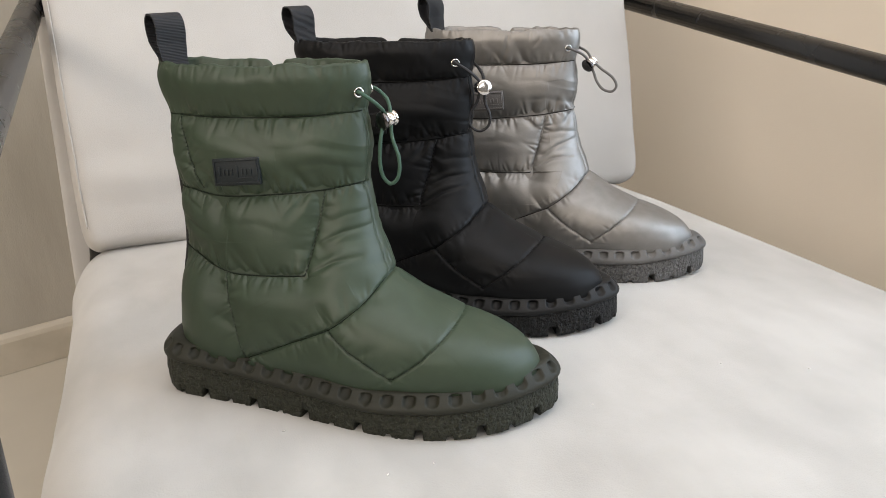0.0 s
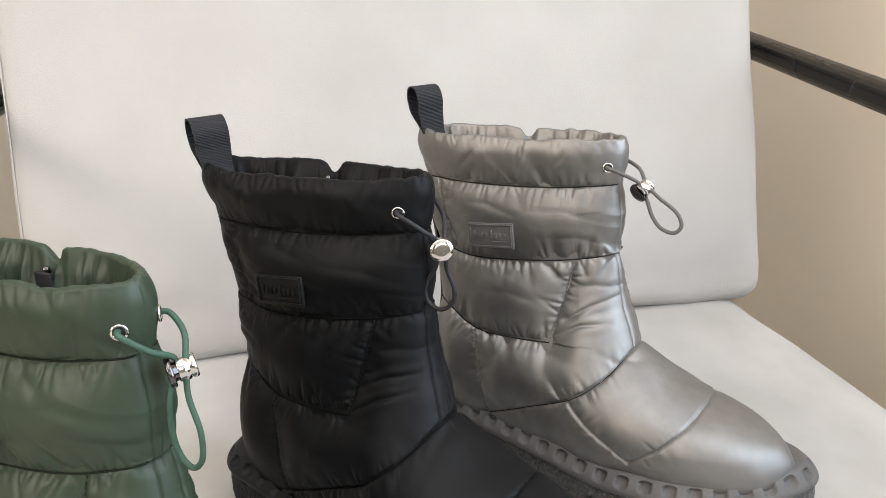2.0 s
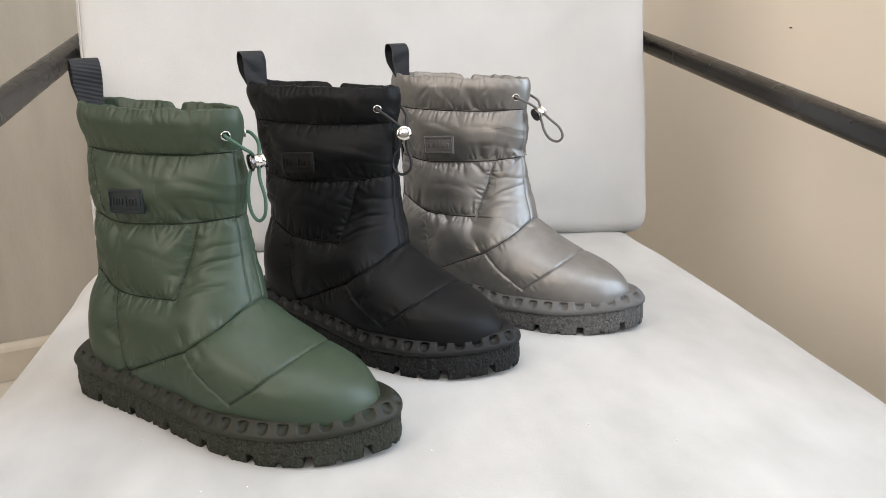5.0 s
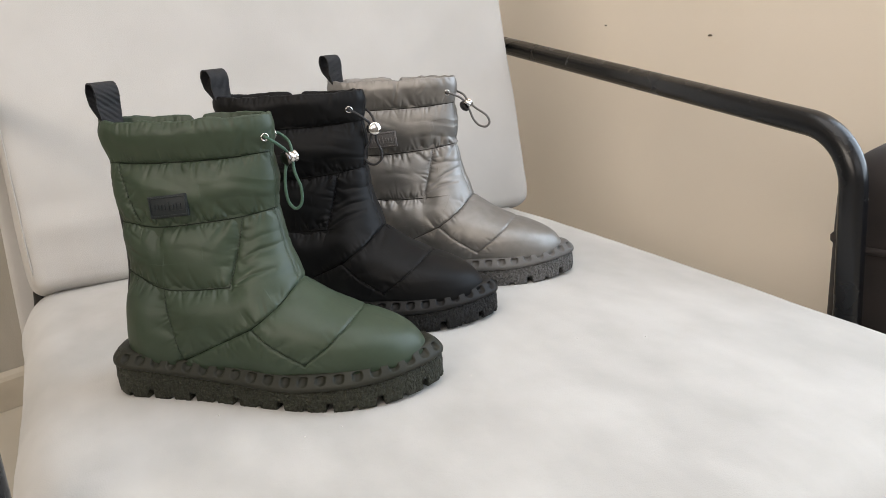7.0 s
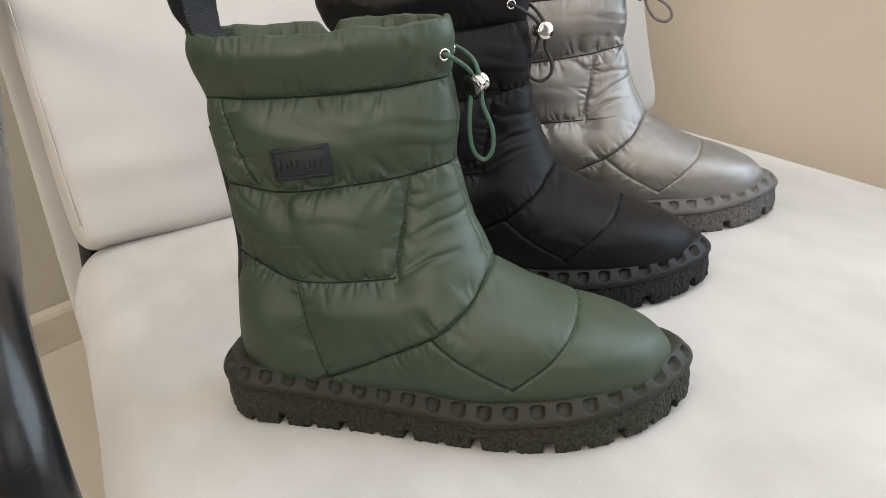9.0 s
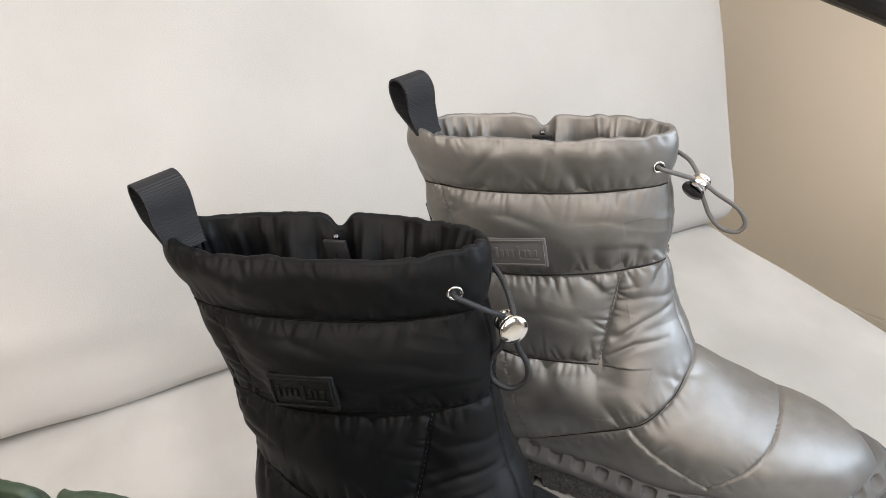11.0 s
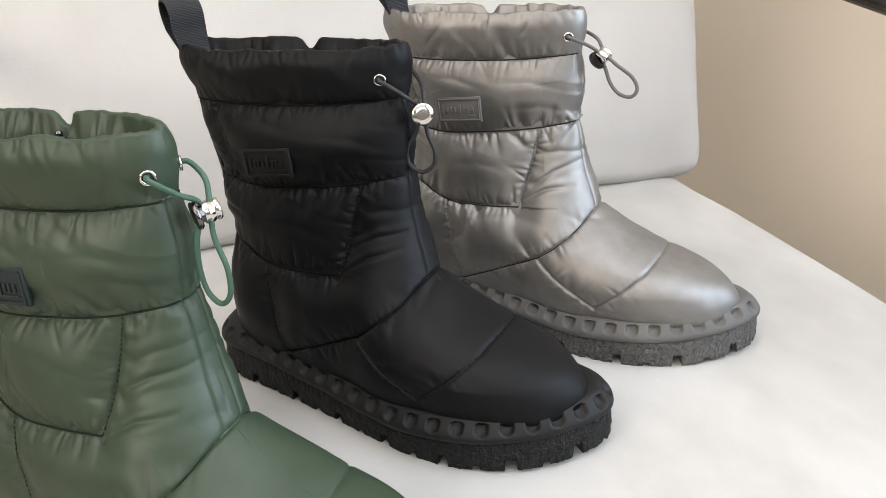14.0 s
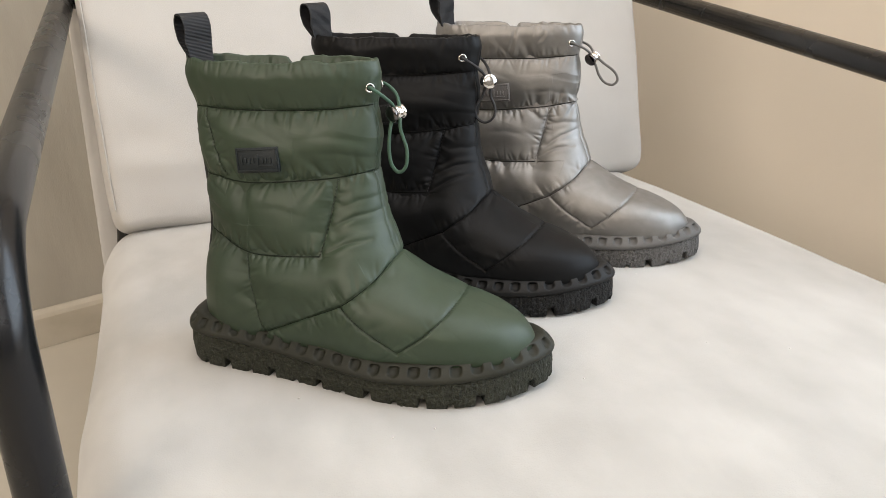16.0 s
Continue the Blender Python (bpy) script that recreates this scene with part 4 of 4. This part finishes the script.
    for x0, z0 in zip(bx, zz):
        m0 = float(shaft_mid(z0)) + 0.05 * (x0 + 0.03)
        strip += [(x0 + 0.0036, m0 - 0.0062, z0), (x0 + 0.0006, m0 - 0.0050, z0), (x0 - 0.0004, m0, z0), (x0 + 0.0006, m0 + 0.0050, z0), (x0 + 0.0036, m0 + 0.0062, z0)]
    piece("back_strip", mesh_from("back_strip", strip, grid_faces(60, 5, False), TAPE), root, "black webbing strip down the back seam")

    # pull loop of ribbed webbing
    loop_line = smooth_curve([(0.0030, 0.2265), (0.0012, 0.2310), (-0.0035, 0.240), (-0.0070, 0.2520), (-0.0040, 0.2595), (0.0035, 0.2590), (0.0075, 0.2520), (0.0060, 0.2400), (0.0038, 0.2310), (0.0042, 0.2265)], 8)
    turn = radians(-28)
    away, across = np.array([math.cos(turn), math.sin(turn)]), np.array([-math.sin(turn), math.cos(turn)])
    base = np.array([-0.0935, 0.0135])
    verts = []
    for (a, h), nrm in zip(loop_line, np.gradient(loop_line, axis=0)):
        nrm = np.array([nrm[1], -nrm[0]]) / (np.linalg.norm(nrm) + 1e-9)
        for t in (0.0006, -0.0006):
            for w in (-0.0102, 0.0102):
                q = base + away * (a + nrm[0] * t + 0.007 * np.clip((0.242 - h) / 0.018, 0, 1)) + across * w * (1 - 0.22 * np.clip((0.242 - h) / 0.018, 0, 1))
                verts.append((q[0] - 0.8 * (loop_drop - 0.003), q[1], h + nrm[1] * t - loop_drop))
    rows_n = len(loop_line)
    faces = []
    for r in range(rows_n - 1):
        a, b = r * 4, r * 4 + 4
        faces += [(a, a + 1, b + 1, b), (a + 2, b + 2, b + 3, a + 3), (a, b, b + 2, a + 2), (a + 1, a + 3, b + 3, b + 1)]
    piece("pull_loop", mesh_from("pull_loop", verts, faces, TAPE, False), root, "black ribbed webbing pull loop")

    # patch with bars for its unreadable mark
    centre_at, normal = surface_point(-0.0355, 0.1595, -1, seed, 0.0)
    mid_lift = max(surface_point(x, z, -1, seed)[0].dot(normal) for x in (-0.05, -0.036, -0.022) for z in (0.154, 0.16, 0.166))
    centre_at += normal * (mid_lift - centre_at.dot(normal) - 0.0006)
    run = Vector((0, 0, 1)).cross(-normal).normalized()
    run = run if run.x > 0 else -run
    run = (run + Vector((0, 0, 0.085))).normalized()
    rise = normal.cross(run)
    rise = rise if rise.z > 0 else -rise
    frame_m = Matrix(((run.x, rise.x, normal.x, centre_at.x), (run.y, rise.y, normal.y, centre_at.y), (run.z, rise.z, normal.z, centre_at.z), (0, 0, 0, 1)))
    hw, hh = 0.0172, 0.0090

    def on_patch(pname, lo, hi, mat, bevel, parent):
        me = box_mesh(pname, lo, hi, mat, bevel, 2)
        me.transform(frame_m)
        return piece(pname, me, parent)

    patch = on_patch("label_patch", (-hw, -hh, -0.0015), (hw, hh, 0.0012), patch_mat, 0.0008, root)
    patch["label"] = "moulded rubber patch with raised marks"
    for lo, hi in (((-hw + 0.0012, hh - 0.0022, 0.0010), (hw - 0.0012, hh - 0.0012, 0.0019)), ((-hw + 0.0012, -hh + 0.0012, 0.0010), (hw - 0.0012, -hh + 0.0022, 0.0019)),
                   ((-hw + 0.0012, -hh + 0.0022, 0.0010), (-hw + 0.0021, hh - 0.0022, 0.0019)), ((hw - 0.0021, -hh + 0.0022, 0.0010), (hw - 0.0012, hh - 0.0022, 0.0019))):
        on_patch("patch_border", lo, hi, patch_mat, 0.0002, patch)
    for k, (bx0, low, high) in enumerate(((-0.0130, -0.0030, 0.0034), (-0.0098, -0.0024, 0.0018), (-0.0068, -0.0024, 0.0018), (-0.0038, -0.0024, 0.0018), (0.0000, -0.0044, 0.0040), (0.0036, -0.0024, 0.0018), (0.0064, -0.0024, 0.0018), (0.0100, -0.0024, 0.0018))):
        on_patch("raised_bar", (bx0, low, 0.0010), (bx0 + 0.0016, high, 0.0020), patch_mat, 0.0002, patch)
    on_patch("raised_bar", (0.0010, -0.0044, 0.0010), (0.0128, -0.0036, 0.0020), patch_mat, 0.0002, patch)

    # eyelets, cord and cord lock
    eyes = []
    for s, ex in ((-1, eye_x), (1, eye_x)):
        at, en = surface_point(ex, 0.2085, s, seed, 0.0003)
        ev, ef = ring(en, at, 0.0028, 0.0007)
        piece("eyelet", mesh_from("eyelet", ev, ef, CHROME), root, "small chrome eyelet")
        # Solid dark disc in place of the shaded hole; the cloth isn't pierced.
        hv, hf_ = lathe([(0.0023, -0.0004), (0.0023, 0.0001)], en, at, 18)
        piece("eyelet_hole", mesh_from("eyelet_hole", hv, hf_, ZIP), root)
        eyes.append((at, en))
    lock, axis = Vector(lock_at), Vector(lock_axis).normalized()
    (ea, na_), (fa, nf) = eyes
    cord_pts = [ea - na_ * 0.002, ea + na_ * 0.0035, (ea + na_ * 0.004).lerp(lock, 0.5) + Vector((0.002, -0.002, 0.002)), lock + Vector((-0.002, 0, 0.003))] + [Vector(q) for q in loop_pts] + [lock + Vector((0.002, 0.001, 0.003)), (fa + nf * 0.004).lerp(lock, 0.5) + Vector((0.003, 0.002, 0.003)), fa + nf * 0.0035, fa - nf * 0.002]
    cv, cf_ = tube(smooth_curve([tuple(q) for q in cord_pts], 10), 0.00125, 10)
    piece("cord", mesh_from("cord", cv, cf_, cord_mat), root, "thin elastic drawcord with a hanging loop")
    bv_, bf_ = lathe([(0.0010, -0.0058), (0.0045, -0.0058), (0.0050, -0.0052), (0.0050, -0.0036), (0.0046, -0.0033), (0.0046, -0.0028), (0.0050, -0.0025), (0.0050, 0.0010), (0.0046, 0.0016), (0.0040, 0.0018), (0.0040, 0.0032), (0.0010, 0.0032)], axis, lock, 32)
    lock_ob = piece("cord_lock", mesh_from("cord_lock", bv_, bf_, CHROME), root, "shiny chrome barrel cord lock")
    dv_, df_ = lathe([(0.0010, 0.0030), (0.0056, 0.0030), (0.0062, 0.0035), (0.0062, 0.0048), (0.0058, 0.0053), (0.0028, 0.0055), (0.0008, 0.0056)], axis, lock, 36)
    piece("button", mesh_from("button", dv_, df_, metal), lock_ob, "round polished push button")

    for key in ("cuff", "waist", "heel", "vamp"):
        me = seam_shade_line(SEAMS[key][0], seed, SEAM_SHADE[seed], 0.0004 if key == "vamp" else 0.0005)
        piece("seam", me, root, "dark line standing in for shade in the seam")
    for key in thread_on:
        me = stitches(SEAMS[key][0], seed, thread)
        if me:
            piece("stitching", me, root)
    if lean:
        turn_c = np.array([-0.028, 0.012])
        for ob in root.children_recursive:
            if ob.name.split(".")[0] not in ("outsole", "welt"):
                me = ob.data
                co = np.zeros(len(me.vertices) * 3)
                me.vertices.foreach_get("co", co)
                co = co.reshape(-1, 3)
                co[:, 0] += (co[:, 0] - turn_c[0]) * stretch * np.clip((co[:, 2] - 0.10) / 0.12, 0, 1)
                ang = radians(twist) * np.clip((co[:, 2] - 0.05) / 0.12, 0, 1.3)
                rx, ry = co[:, 0] - turn_c[0], co[:, 1] - turn_c[1]
                co[:, 0] = turn_c[0] + rx * np.cos(ang) - ry * np.sin(ang) + lean * np.clip(co[:, 2] - 0.04, 0, 1)
                co[:, 1] = turn_c[1] + (rx * np.sin(ang) + ry * np.cos(ang)) * 1.0 + (ry * widen * np.clip((co[:, 2] - 0.10) / 0.12, 0, 1))
                me.vertices.foreach_set("co", co.ravel())
                me.update()
    return root


GREEN_AT, BLACK_AT, GREY_AT = (-0.091, 0.514), (-0.0192, 0.6683), (0.0850, 0.7755)
boot("dark green quilted nylon ankle boot with green rubber sole", GREEN_AT, -16.0, GREEN, WELT_G, SOLE_G, PATCH_G, CORD_G, THREAD_G, GUNMETAL,
     (0.0565, 0.0250, 0.1895), (-0.55, -0.82, -0.12), [(0.0530, 0.0200, 0.1780), (0.0520, 0.0190, 0.1640), (0.0535, 0.0195, 0.1530), (0.0585, 0.0205, 0.1480), (0.0635, 0.0215, 0.1530), (0.0640, 0.0225, 0.1650), (0.0595, 0.0235, 0.1790)], 1,
     ("slant", "quarter", "wing", "toe", "rear"), eye_x=0.0425)
boot("matte black quilted nylon ankle boot with black rubber sole", BLACK_AT, -23.4, BLACK, WELT_K, SOLE_K, PATCH_K, CORD_K, THREAD_K, CHROME,
     (0.0545, 0.0150, 0.1880), (0.60, -0.79, 0.10), [(0.0500, 0.0170, 0.1760), (0.0440, 0.0165, 0.1660), (0.0445, 0.0165, 0.1560), (0.0520, 0.0175, 0.1515), (0.0590, 0.0190, 0.1560), (0.0600, 0.0190, 0.1650), (0.0560, 0.0185, 0.1760)], 2,
     ("slant", "quarter", "wing", "toe"), -0.055, 6.0, 0.05, 0.006, 0.075, 0.0350)
boot("metallic pewter grey quilted ankle boot with grey rubber sole", GREY_AT, -22.6, GREY, WELT_Y, SOLE_Y, PATCH_Y, CORD_Y, THREAD_Y, GUNMETAL,
     (0.0580, 0.0200, 0.1935), (-0.45, -0.80, -0.40), [(0.0610, 0.0190, 0.1870), (0.0650, 0.0180, 0.1770), (0.0710, 0.0175, 0.1700), (0.0790, 0.0180, 0.1680), (0.0830, 0.0190, 0.1730), (0.0790, 0.0200, 0.1810), (0.0680, 0.0205, 0.1890)], 3,
     ("slant", "quarter", "wing", "toe", "rear"), -0.040, 3.0, -0.10, 0.004, 0.035)

# lint on the seat
rng = random.Random(4)
for k in range(9):
    v, f = lathe([(0.0002, 0), (0.0006, 0.0003), (0.0002, 0.0007)], (0, 0, 1), (0, 0, 0), 6)
    lint = new("lint", mesh_from("lint", v, f, LINT))
    lint.matrix_world = CHAIR @ pose(rng.uniform(0.05, 0.5), rng.uniform(0.36, 0.6), SEAT_TOP + 0.0006, 0, 0, rng.uniform(0, 180)) @ Matrix.Diagonal((rng.uniform(1, 2.4), 1, 1, 1))
    tagged(lint, "tiny pale speck of lint on the seat", "lint", group="lint on the seat")
